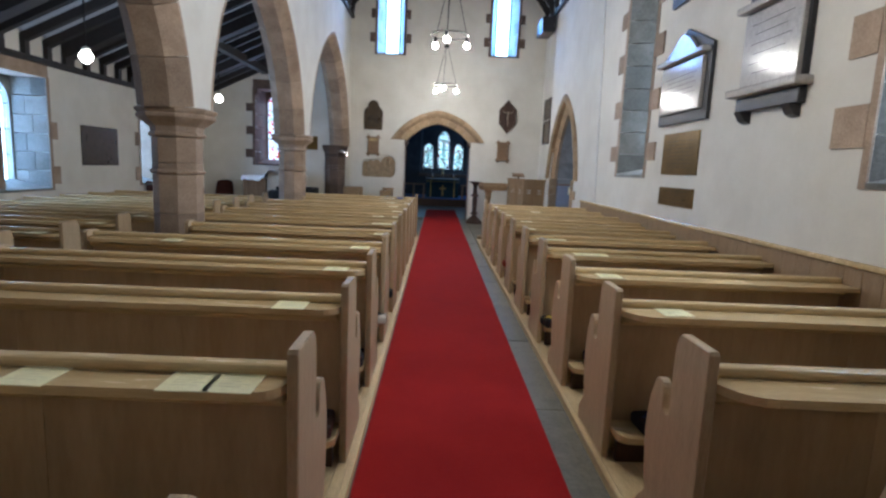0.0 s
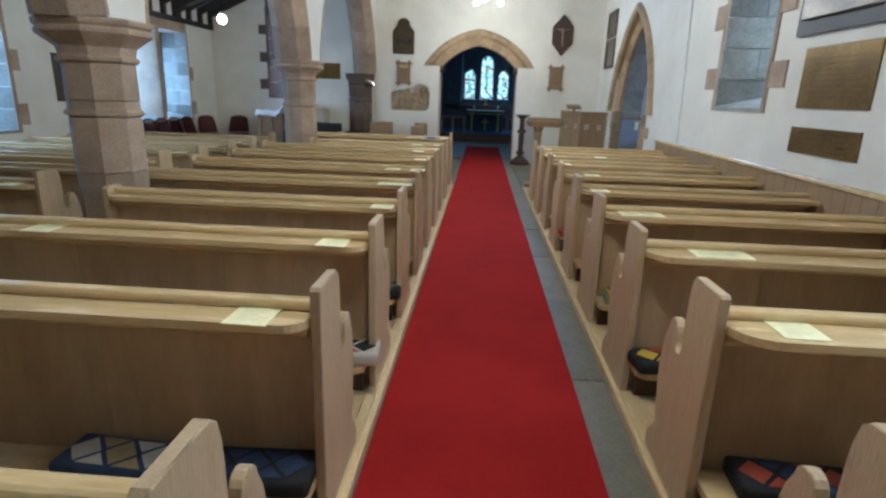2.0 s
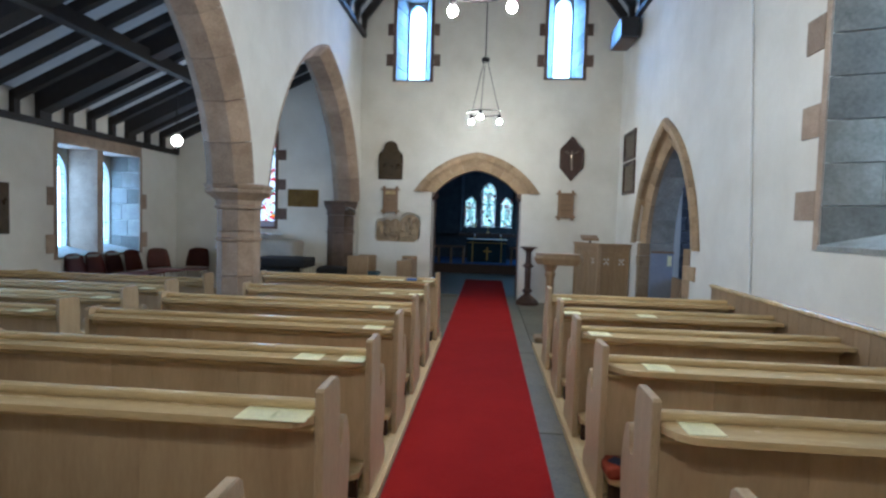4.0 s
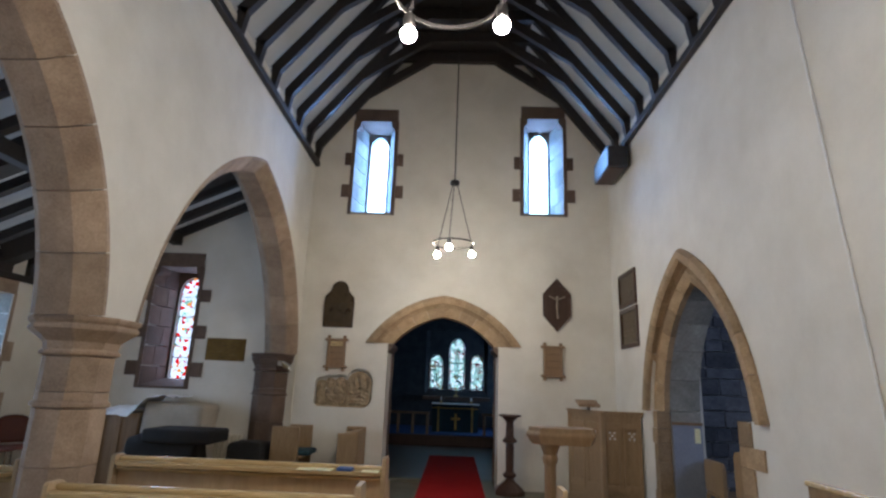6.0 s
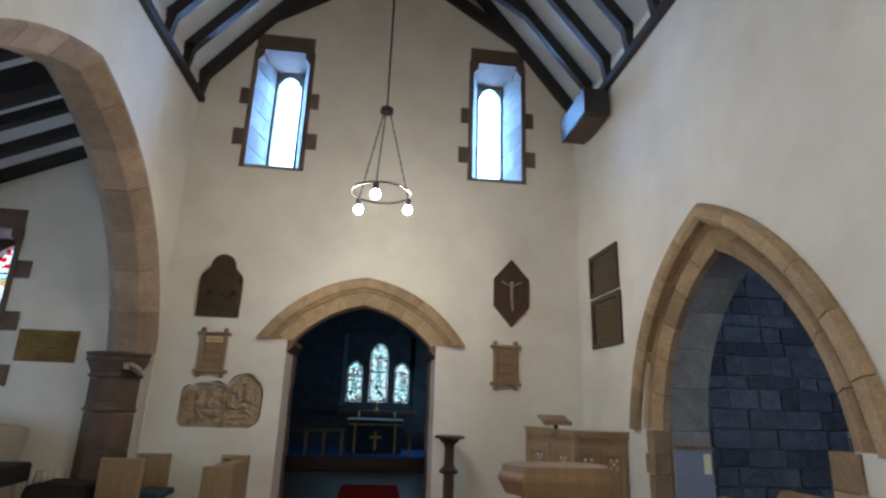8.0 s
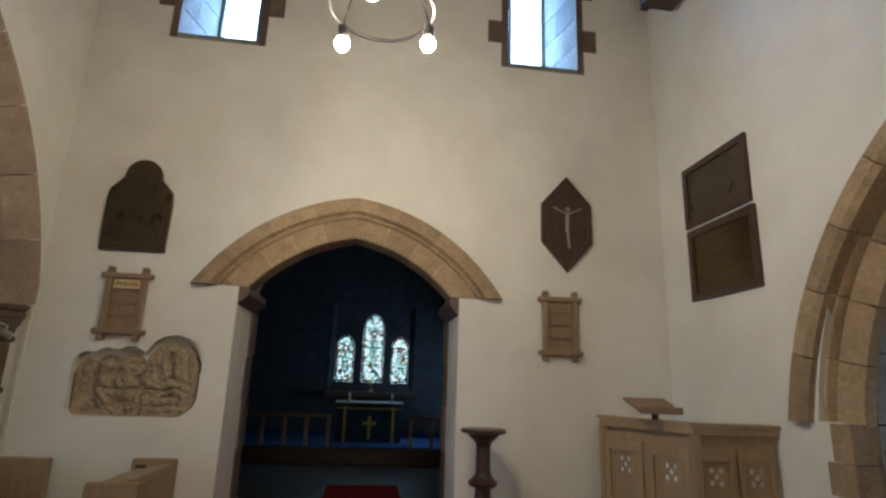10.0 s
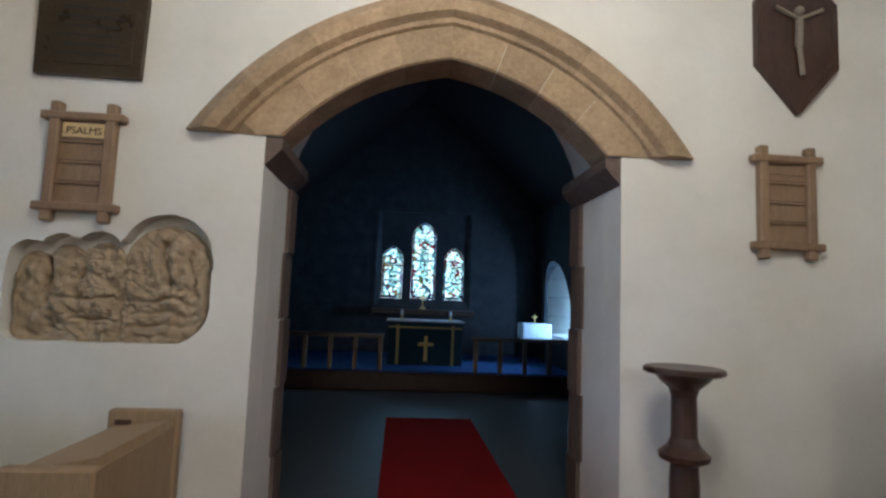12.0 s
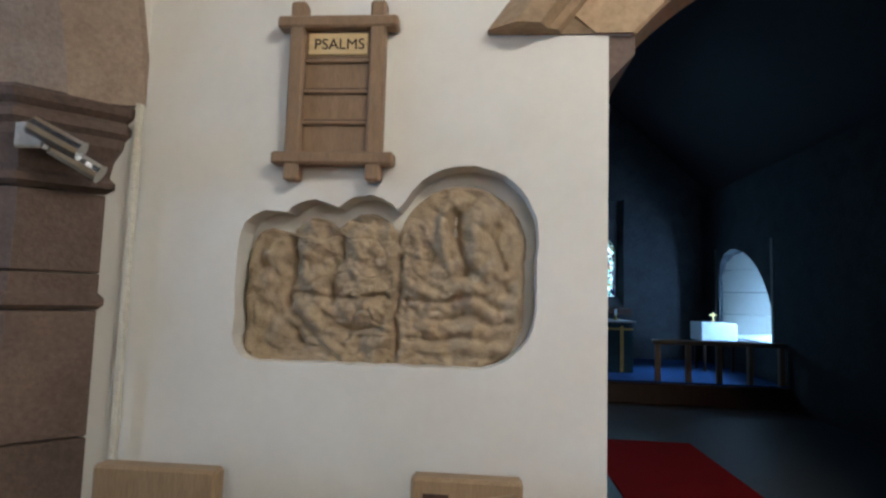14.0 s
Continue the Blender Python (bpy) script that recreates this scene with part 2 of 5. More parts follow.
BLUE_BOOK = material("blue_book_cloth", (0.05, 0.10, 0.28), (0.08, 0.15, 0.36), 0.6, 8.0, bump=0.05)


# ---------------------------------------------------------------- builders
def part(name, bm, mat, parent=None, label="", smooth=False):
    me = bpy.data.meshes.new(name)
    bmesh.ops.recalc_face_normals(bm, faces=bm.faces)
    bm.to_mesh(me)
    bm.free()
    for m in (mat if isinstance(mat, (list, tuple)) else [mat]):
        me.materials.append(m)
    if smooth:
        for p in me.polygons:
            p.use_smooth = True
    ob = new(name, me)
    if parent:
        ob.parent = parent
    if label:
        tagged(ob, label)
    return ob


def mesh_part(name, verts, faces, mat, parent=None, label=""):
    me = bpy.data.meshes.new(name)
    me.from_pydata(verts, [], faces)
    me.materials.append(mat)
    bm = bmesh.new()
    bm.from_mesh(me)
    bmesh.ops.recalc_face_normals(bm, faces=bm.faces)
    bm.to_mesh(me)
    bm.free()
    ob = new(name, me)
    if parent:
        ob.parent = parent
    if label:
        tagged(ob, label)
    return ob


def thing(name, label, category, group="", kind=""):
    return tagged(new(name), label, category, group, kind)


def box(x0, x1, y0, y1, z0, z1, bevel=0.0, bm=None, seg=1):
    bm = bm or bmesh.new()
    v = bmesh.ops.create_cube(bm, size=1, matrix=Matrix.Translation(((x0 + x1) / 2, (y0 + y1) / 2, (z0 + z1) / 2)) @ Matrix.Diagonal((x1 - x0, y1 - y0, z1 - z0, 1)))["verts"]
    if bevel:
        es = list({e for q in v for e in q.link_edges})
        bmesh.ops.bevel(bm, geom=es, offset=bevel, segments=seg, affect='EDGES', profile=0.5)
    return bm


def slab(loops, place, d0, d1, bm=None):
    """A flat plate from 2D loops (outline, then holes), from depth d0 to d1; place(u, v, d) gives the world point."""
    bm = bm or bmesh.new()
    from mathutils.geometry import tessellate_polygon
    tris = tessellate_polygon([[Vector((u, v, 0)) for u, v in lp] for lp in loops])
    flat = [p for lp in loops for p in lp]
    fa = [bm.verts.new(place(u, v, d0)) for u, v in flat]
    fb = [bm.verts.new(place(u, v, d1)) for u, v in flat]
    for t in tris:
        if len(set(t)) == 3:
            try:
                bm.faces.new([fa[i] for i in t])
                bm.faces.new([fb[i] for i in reversed(t)])
            except ValueError:
                pass
    k = 0
    for lp in loops:
        n = len(lp)
        for i in range(n):
            a, b = k + i, k + (i + 1) % n
            bm.faces.new((fa[a], fa[b], fb[b], fb[a]))
        k += n
    return bm


def lathe(profile, n=24, centre=(0, 0, 0), bm=None, turn=0.0):
    """A turned solid from (radius, height) pairs."""
    bm = bm or bmesh.new()
    rings = []
    for r, z in profile:
        rings.append([bm.verts.new((centre[0] + r * math.cos(turn + i * math.tau / n), centre[1] + r * math.sin(turn + i * math.tau / n), centre[2] + z)) for i in range(n)])
    for a, b in zip(rings, rings[1:]):
        for i in range(n):
            bm.faces.new((a[i], a[(i + 1) % n], b[(i + 1) % n], b[i]))
    bm.faces.new(list(reversed(rings[0])))
    bm.faces.new(rings[-1])
    return bm


def rod(p, q, r, n=8, bm=None):
    bm = bm or bmesh.new()
    p, q = Vector(p), Vector(q)
    m = Matrix.Translation((p + q) / 2) @ (q - p).to_track_quat('Z', 'Y').to_matrix().to_4x4()
    bmesh.ops.create_cone(bm, cap_ends=True, segments=n, radius1=r, radius2=r, depth=(q - p).length, matrix=m)
    return bm


def beam(p, q, w, h, side=(0, 1, 0), bm=None):
    """A square timber from p to q: w along side, h across."""
    bm = bm or bmesh.new()
    p, q, s = Vector(p), Vector(q), Vector(side).normalized()
    d = (q - p).normalized()
    u = d.cross(s).normalized()
    vs = [bm.verts.new(c + s * a * w / 2 + u * b * h / 2) for c in (p, q) for a, b in ((-1, -1), (1, -1), (1, 1), (-1, 1))]
    for f in ((3, 2, 1, 0), (4, 5, 6, 7), (0, 1, 5, 4), (1, 2, 6, 5), (2, 3, 7, 6), (3, 0, 4, 7)):
        bm.faces.new([vs[i] for i in f])
    return bm


def half_arc(s, h, sag, n):
    """Points of a bowed line from (-s, 0) to (0, h)."""
    c = Vector((s, h))
    half = c.length / 2
    r = (half * half + sag * sag) / (2 * sag)
    mid = Vector((-s / 2, h / 2))
    nrm = Vector((-h, s)).normalized()
    o = mid - nrm * (r - sag)
    a0 = math.atan2(-o.y, -s - o.x)
    a1 = math.atan2(h - o.y, -o.x)
    a0 += math.tau if a0 < 0 else 0
    return [(o.x + r * math.cos(a0 + (a1 - a0) * i / n), o.y + r * math.sin(a0 + (a1 - a0) * i / n)) for i in range(n + 1)]


def arch(s, h, sag, n=12):
    left = half_arc(s, h, sag, n)
    return left + [(-u, v) for u, v in reversed(left[:-1])]


def sweep(path, section, place, bm=None):
    """section: (inward offset, depth) pairs, closed, carried along the 2D path (pairs of point and outward normal)."""
    bm = bm or bmesh.new()
    rings = []
    for (u, v), (nu, nv) in path:
        rings.append([bm.verts.new(place(u - nu * o, v - nv * o, d)) for o, d in section])
    k = len(section)
    for a, b in zip(rings, rings[1:]):
        for i in range(k):
            bm.faces.new((a[i], a[(i + 1) % k], b[(i + 1) % k], b[i]))
    bm.faces.new(rings[0])
    bm.faces.new(list(reversed(rings[-1])))
    return bm


def with_normals(pts):
    out = []
    for i, p in enumerate(pts):
        a, b = pts[max(i - 1, 0)], pts[min(i + 1, len(pts) - 1)]
        t = Vector((b[0] - a[0], b[1] - a[1])).normalized()
        out.append((p, (-t.y, t.x)))
    return out


def voussoirs(parent, s, h, sag, section, place, per_side, mat, gap=0.0035, name="voussoir", floor=None):
    """Wedge stones of a pointed arch, each one a piece with open joints."""
    sub = 3
    left = with_normals(half_arc(s, h, sag, per_side * sub))
    for side in (1, -1):
        for k in range(per_side):
            seg = left[k * sub:(k + 1) * sub + 1]
            seg = [((side * u, v), (side * a, b)) for (u, v), (a, b) in seg]
            (u0, v0), n0 = seg[0]
            (u1, v1), n1 = seg[-1]
            d = Vector((u1 - u0, v1 - v0)).normalized() * gap
            seg[0] = ((u0 + d.x, v0 + d.y), n0)
            if not (k == per_side - 1):
                seg[-1] = ((u1 - d.x, v1 - d.y), n1)
            else:
                seg[-1] = ((u1, v1), (0.0, 1.0) if side > 0 else (0.0, 1.0))
            if floor is not None and k == 0:
                seg[0] = ((u0 - d.x * 70, v0 - d.y * 70), n0)
            bm = sweep(seg, section, place)
            if floor is not None and k == 0:
                cut = bmesh.ops.bisect_plane(bm, geom=bm.verts[:] + bm.edges[:] + bm.faces[:], plane_co=(0, 0, floor), plane_no=(0, 0, -1), clear_outer=True)
                bmesh.ops.holes_fill(bm, edges=[e for e in bm.edges if e.is_boundary])
            part(name, bm, mat, parent)


def on_east(u, v, d):
    return (u, W + d, v)


def on_south(u, v, d):
    return (S + d, u, v)


def on_north(u, v, d):
    return (N - d, u, v)


def rect(u0, u1, v0, v1):
    return [(u0, v0), (u1, v0), (u1, v1), (u0, v1)]


def area_light(name, place, u, v, d, w, h, inward, watts, colour=SKYLIGHT):
    ld = bpy.data.lights.new(name, 'AREA')
    ld.shape, ld.size, ld.size_y, ld.energy, ld.color = 'RECTANGLE', w, h, watts, colour
    ob = new(name, ld)
    c = Vector(place(u, v, d))
    ob.matrix_world = look(c, c + Vector(inward))
    return ob


# ---------------------------------------------------------------- windows
def lancet_loop(u, w, z0, z1, n=7):
    """A light with a round-pointed head."""
    s = w / 2
    h = min(w * 0.75, (z1 - z0) * 0.4)
    return [(u - s, z0)] + [(u + a, z1 - h + b) for a, b in arch(s, h, 0.16 * w, n)] + [(u + s, z0)]


def window(name, label, place, inward, u0, u1, z0, z1, depth, lights, stone, face_stone, quoins, watts, glass, sill_rise=0.22, colour=SKYLIGHT, lintel=0.2, courses=5, corbel=False, bars=True, frame=None, face=0.012):
    """A splayed window: face stones, coursed reveals, sloping sill, lintel, plate with its lights, panes and the sky's light behind.
    lights: (centre, width, z0, z1)."""
    win = tagged(new(name), label, "window", kind="structure")
    g0 = min(c - w / 2 for c, w, a, b in lights) - 0.03
    g1 = max(c + w / 2 for c, w, a, b in lights) + 0.03
    zs = [z0 + (z1 - z0) * i / courses for i in range(courses + 1)]
    joint = 0.004
    for side, e, g in ((0, u0, g0), (1, u1, g1)):
        sg = 1 if side == 0 else -1
        for k in range(courses):
            a, b = zs[k] + joint, zs[k + 1] - joint
            cuts = (0.0, 0.42, 1.0) if k % 2 else (0.0, 0.62, 1.0)
            for f0, f1 in zip(cuts, cuts[1:]):
                q0, q1 = e + (g - e) * f0, e + (g - e) * f1
                d0, d1 = depth * f0 + (0.003 if f0 else 0.004), depth * f1 - 0.003
                bm = bmesh.new()
                lo = [bm.verts.new(place(*p)) for p in ((e - sg * 0.05, a, d0), (q0, a, d0), (q1, a, d1), (e - sg * 0.05, a, d1))]
                hi = [bm.verts.new(place(*p)) for p in ((e - sg * 0.05, b, d0), (q0, b, d0), (q1, b, d1), (e - sg * 0.05, b, d1))]
                for i in range(4):
                    bm.faces.new((lo[i], lo[(i + 1) % 4], hi[(i + 1) % 4], hi[i]))
                bm.faces.new(lo)
                bm.faces.new(hi)
                part("reveal_stone", bm, stone, win)
    # sloping sill
    bm = bmesh.new()
    gz = min(a for c, w, a, b in lights)
    pts = [(u0, z0 - 0.02, -face), (u1, z0 - 0.02, -face), (u1, z0 + 0.015, -face), (u0, z0 + 0.015, -face), (u0, z0 - 0.02, depth), (u1, z0 - 0.02, depth), (u1, gz, depth), (u0, gz, depth)]
    vs = [bm.verts.new(place(*p)) for p in pts]
    for f in ((0, 1, 2, 3), (4, 7, 6, 5), (0, 3, 7, 4), (1, 5, 6, 2), (3, 2, 6, 7), (0, 4, 5, 1)):
        bm.faces.new([vs[i] for i in f])
    part("sill", bm, stone, win)
    # lintel
    if lintel:
        part("lintel", slab([rect(u0 - 0.04, u1 + 0.04, z1 - 0.01, z1 + lintel)], place, -face, depth), face_stone, win)
    if corbel:
        for e, sg in ((u0, 1), (u1, -1)):
            part("corbel", slab([[(e, z1 - 0.16), (e + sg * 0.06, z1 - 0.08), (e + sg * 0.06, z1), (e, z1)]], place, -face, depth * 0.6), face_stone, win)
    # face stones beside the opening
    for e, sg in ((u0, -1), (u1, 1)):
        part("jamb_stone", slab([[(e, z0 - 0.02), (e + sg * 0.055, z0 - 0.02), (e + sg * 0.055, z1), (e, z1)]], place, -face, 0.0035), face_stone, win)
        for qz0, qz1, ql in quoins:
            part("quoin", slab([[(e + sg * 0.058, qz0), (e + sg * ql, qz0), (e + sg * ql, qz1), (e + sg * 0.058, qz1)]], place, -face - 0.002, 0.05), face_stone, win)
    # pierced plate and panes
    loops = [rect(u0 - 0.05, u1 + 0.05, z0 - 0.02, z1 + 0.1)]
    for c, w, a, b in lights:
        loops.append(lancet_loop(c, w, a, b))
    part("window_frame", slab(loops, place, depth, depth + 0.1), frame or stone, win)
    for c, w, a, b in lights:
        p = part("pane", slab([lancet_loop(c, w - 0.004, a + 0.002, b - 0.002)], place, depth + 0.05, depth + 0.056), glass, win)
        p.visible_shadow = glass is not GLASS
        if glass is STAIN_A:
            part("border_glass", slab([lancet_loop(c, w - 0.006, a + 0.003, b - 0.003), lancet_loop(c, w - 0.085, a + 0.05, b - 0.055)], place, depth + 0.046, depth + 0.0495), STAIN_RIM, p)
            f, t = w * 0.21, b - a
            body = [(c - f, a + t * 0.20), (c + f, a + t * 0.20), (c + f * 0.85, a + t * 0.45), (c + f * 0.9, a + t * 0.56), (c + f * 0.35, a + t * 0.64), (c - f * 0.35, a + t * 0.64), (c - f * 0.9, a + t * 0.56), (c - f * 0.85, a + t * 0.45)]
            disc = lambda q, k: [(c + q * math.cos(g), a + t * 0.705 + q * math.sin(g)) for g in [math.tau * i / k for i in range(k)]]
            part("robe_glass", slab([body], place, depth + 0.043, depth + 0.0455), STAIN_PALE, p)
            part("nimbus_glass", slab([disc(w * 0.17, 14), disc(w * 0.085, 10)], place, depth + 0.043, depth + 0.0455), STAIN_RED, p)
        n = max(2, int((b - a) / 0.28)) if bars else 0
        for i in range(1, n):
            z = a + (b - a) * i / n
            part("saddle_bar", slab([rect(c - w / 2 + 0.005, c + w / 2 - 0.005, z - 0.006, z + 0.006)], place, depth + 0.03, depth + 0.042), IRON, p)
        part("sky_backdrop", slab([rect(c - w * 0.5 - 0.15, c + w * 0.5 + 0.15, a - 0.1, b + 0.25)], place, depth + 0.13, depth + 0.135), SKY_PANE if glass is GLASS else SKY_SOFT, win)
        area_light("skylight", place, c, (a + b) / 2, depth + 0.085, w + 0.02, b - a + 0.02, inward, watts * w * (b - a), colour)
    return win


EAST_IN, SOUTH_IN, NORTH_IN = (0, -1, 0), (-1, 0, 0), (1, 0, 0)

CLER = [(-1.0, -0.40, 3.95, 5.47), (1.60, 2.20, 4.0, 5.58)]
cler_q = [(4.2, 4.4, 0.17), (4.72, 4.92, 0.15)]
for i, (a, b, z0, z1) in enumerate(CLER):
    c = (a + b) / 2
    window(f"window_{i + 1}", "tall narrow lancet in a deep sandstone splay", on_east, EAST_IN, a, b, z0, z1, 0.48, [(c, 0.29, z0 + 0.10, z1 - 0.05)],
           STONE_GREY, STONE_PURPLE, cler_q, 150, GLASS, colour=(0.34, 0.58, 1.0), courses=6, corbel=True, bars=False)
# north aisle's east window
window("window_3", "tall stained lancet of ruby and white glass", on_east, EAST_IN, -3.80, -3.14, 1.32, 3.05, 0.5, [(-3.48, 0.37, 1.44, 2.98)],
       STONE_PURPLE, STONE_PURPLE, [(1.47, 1.67, 0.22), (2.0, 2.19, 0.2), (2.53, 2.71, 0.2)], 30, STAIN_B, courses=6, corbel=True)
# south windows
sq = [(1.6, 1.8, 0.29), (2.16, 2.38, 0.26), (2.74, 2.97, 0.26), (3.3, 3.5, 0.26)]
window("window_4", "deep splayed lancet with brown quoins in the south wall", on_south, SOUTH_IN, 6.55, 7.49, 1.42, 3.65, 0.7, [(6.98, 0.42, 1.62, 3.5)],
       STONE_GREY, STONE, sq, 17, GLASS, courses=8, colour=(1.0, 0.97, 0.86))
window("window_5", "deep splayed lancet with brown quoins in the south wall", on_south, SOUTH_IN, 2.36, 3.24, 1.42, 3.65, 0.7, [(2.8, 0.42, 1.62, 3.5)],
       STONE_GREY, STONE, [(1.63, 1.87, 0.32), (2.14, 2.38, 0.27), (2.74, 2.97, 0.30), (3.3, 3.5, 0.26)], 40, GLASS, courses=8, colour=(1.0, 0.97, 0.86))
# north aisle windows
nq = [(0.95, 1.2, 0.19), (1.58, 1.82, 0.17)]
window("window_6", "two-light splayed window with a stone mullion", on_north, NORTH_IN, 10.46, 12.16, 0.88, 2.42, 0.42, [(10.86, 0.54, 1.0, 2.38), (11.76, 0.54, 1.0, 2.38)],
       STONE_GREY, STONE, nq, 22, GLASS, courses=6, colour=(0.50, 0.72, 1.0))
window("window_7", "two-light splayed window with a stone mullion", on_north, NORTH_IN, 6.38, 8.08, 0.88, 2.42, 0.42, [(6.78, 0.54, 1.0, 2.38), (7.68, 0.54, 1.0, 2.38)],
       STONE_GREY, STONE, nq, 22, GLASS, courses=6, colour=(0.50, 0.72, 1.0))
for nm, yc in (("window_6", 11.31), ("window_7", 7.23)):
    mull = bpy.data.objects[nm]
    part("mullion", slab([[(yc - 0.15, 0.39), (yc - 0.075, 0.05), (yc - 0.06, 0.0), (yc + 0.06, 0.0), (yc + 0.075, 0.05), (yc + 0.15, 0.39)]], lambda u, v, d: (N - v - 0.03, u, d), 0.9, 2.42), STONE, mull, "reddish stone mullion")
# chancel east triple lancets
on_cheast = lambda u, v, d: (u, CE + d, v)
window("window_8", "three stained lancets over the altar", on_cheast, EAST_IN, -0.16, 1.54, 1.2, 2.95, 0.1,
       [(0.13, 0.37, 1.38, 2.33), (0.695, 0.44, 1.38, 2.78), (1.25, 0.37, 1.38, 2.33)], STONE_SHADED, STONE_SHADED, [], 22, STAIN_A, courses=4, lintel=0.12, frame=STONE_SHADED, colour=(0.42, 0.68, 1.0))
on_chsouth = lambda u, v, d: (CS + d, u, v)
window("window_9", "low splayed window beside the sanctuary", on_chsouth, SOUTH_IN, 18.55, 20.1, 0.85, 2.12, 0.6, [(18.9, 0.4, 0.95, 1.85)],
       PLASTER, STONE_GREY, [], 140, GLASS, courses=4, lintel=0, colour=(0.42, 0.70, 1.0))

# ---------------------------------------------------------------- walls
NICHE_C = (-0.905, 1.38)


def relief_radius(ang, grow):
    """Distance from the centre to the edge of the carved slab: a rounded block under three small humps and a large one."""
    cx, cz = NICHE_C
    shapes = [(-1.228, 1.437, 0.070), (-1.107, 1.462, 0.076), (-0.958, 1.460, 0.092), (-0.690, 1.457, 0.178)]
    r, far = 0.0, 0.0
    while r < 0.7:
        x, z = cx + r * math.cos(ang), cz + r * math.sin(ang)
        rc = 0.15 if x > -0.893 and z < 1.305 else 0.045
        qx, qz = abs(x + 0.908) - 0.392 + rc, abs(z - 1.293) - 0.168 + rc
        d = math.hypot(max(qx, 0), max(qz, 0)) - rc
        d = min([d] + [math.hypot(x - a, z - b) - c for a, b, c in shapes])
        if d <= grow:
            far = r
        r += 0.004
    return far


def relief_loop(grow, n=96):
    return [(NICHE_C[0] + 0.010 + relief_radius(i * math.tau / n, grow) * math.cos(i * math.tau / n), NICHE_C[1] + 0.026 + relief_radius(i * math.tau / n, grow) * math.sin(i * math.tau / n)) for i in range(n)]


CAC, CAS, CAH, CAZ = 0.465, 0.78, 0.405, 2.03    # chancel arch: centre, half span, rise, springing
opening = [(CAC - CAS, -0.2)] + [(CAC + u, CAZ + v) for u, v in arch(0.72, CAH, 0.075, 10)] + [(CAC + CAS, -0.2)]
opening = [(CAC - CAS, -0.2), (CAC - CAS, CAZ)] + opening[1:-1] + [(CAC + CAS, CAZ), (CAC + CAS, -0.2)]
ridge = 8.0
east_outline = [(N - 0.7, -0.3), (CAC - CAS, -0.3)] + opening[1:-1] + [(CAC + CAS, -0.3), (6.5, -0.3), (6.5, 4.2), (S + 0.75, 4.9), (0.635, ridge), (A - 0.5, 5.2), (AB - 0.2, 4.6), (N - 0.7, 3.0)]
holes = [rect(a, b, z0 - 0.02, z1) for a, b, z0, z1 in CLER] + [rect(-3.80, -3.14, 1.30, 3.05)]
part_e = slab([east_outline] + holes + [relief_loop(0.014)], on_east, 0.0, 0.2)
rear_head = [(CAC - CAS, CAZ)] + [(CAC + u, CAZ + v) for u, v in arch(CAS, 0.72, 0.16, 10)][1:-1] + [(CAC + CAS, CAZ)]
rear_outline = east_outline[:2] + rear_head + east_outline[2 + len(opening) - 2:]
slab([rear_outline] + holes, on_east, 0.204, 0.62, part_e)
wall_east = tagged(part("wall_east", part_e, PLASTER), "white lime-plastered east wall with the chancel arch", "wall", kind="structure")
part("niche_back", slab([rect(-1.36, -0.42, 1.05, 1.70)], on_east, 0.085, 0.12), PLASTER, wall_east)

SAC, SAS, SAH, SAZ = 10.76, 1.10, 1.50, 1.30     # south doorway
s_arch = [(SAC + u, SAZ + v) for u, v in arch(SAS, SAH, 0.25, 10)]
south_outline = [(WEST, -0.3), (SAC - 0.98, -0.3), (SAC - 0.98, SAZ)] + s_arch + [(SAC + 0.98, SAZ), (SAC + 0.98, -0.3), (W, -0.3), (W, 4.95), (WEST, 4.95)]
south_rear = [(WEST, -0.3), (SAC - 1.5, -0.3), (SAC - 1.5, 3.5), (SAC + 1.5, 3.5), (SAC + 1.5, -0.3), (W, -0.3), (W, 4.95), (WEST, 4.95)]
wall_south = tagged(part("wall_south", slab([south_rear, rect(6.55, 7.49, 1.40, 3.65), rect(2.36, 3.24, 1.40, 3.65)], on_south, 0.424, 0.75, slab([south_outline, rect(6.55, 7.49, 1.40, 3.65), rect(2.36, 3.24, 1.40, 3.65)], on_south, 0.0, 0.42)), PLASTER), "white plastered south wall of the nave", "wall", kind="structure")
wall_north = tagged(part("wall_north", slab([rect(WEST, W, -0.3, 2.95), rect(10.46, 12.16, 0.86, 2.42), rect(6.38, 8.08, 0.86, 2.42)], on_north, 0.0, 0.65), PLASTER), "white plastered north wall of the aisle", "wall", kind="structure")
wall_west = tagged(part("wall_west", slab([[(N - 0.7, -0.3), (6.5, -0.3), (6.5, 4.2), (S + 0.75, 4.9), (0.635, ridge), (A - 0.5, 5.2), (AB - 0.2, 4.6), (N - 0.7, 3.0)]], lambda u, v, d: (u, WEST - d, v), 0.0, 0.5), PLASTER), "white plastered west wall", "wall", kind="structure")

# arcade
SPR = 1.83
PIERS = [1.2, 5.17, 9.03]
ARCHES = [(3.185, 1.775, 1.98), (7.10, 1.725, 1.98), (11.215, 1.985, 2.06)]
SAG = 0.43
low = [(1.41, SPR)]
for c, s, h in ARCHES:
    low += [(c + u, SPR + v) for u, v in arch(s, h, SAG, 12)]
arc_pts = [(W, 4.95), (WEST, 4.95), (WEST, -0.3), (1.40, -0.3), (1.40, SPR)] + low[1:] + [(W, SPR)]
on_arcade = lambda u, v, d: (A - d, u, v)
wall_arcade = tagged(part("wall_arcade", slab([arc_pts], on_arcade, 0.0, A - AB), PLASTER), "white plastered arcade wall above the stone arches", "wall", kind="structure")
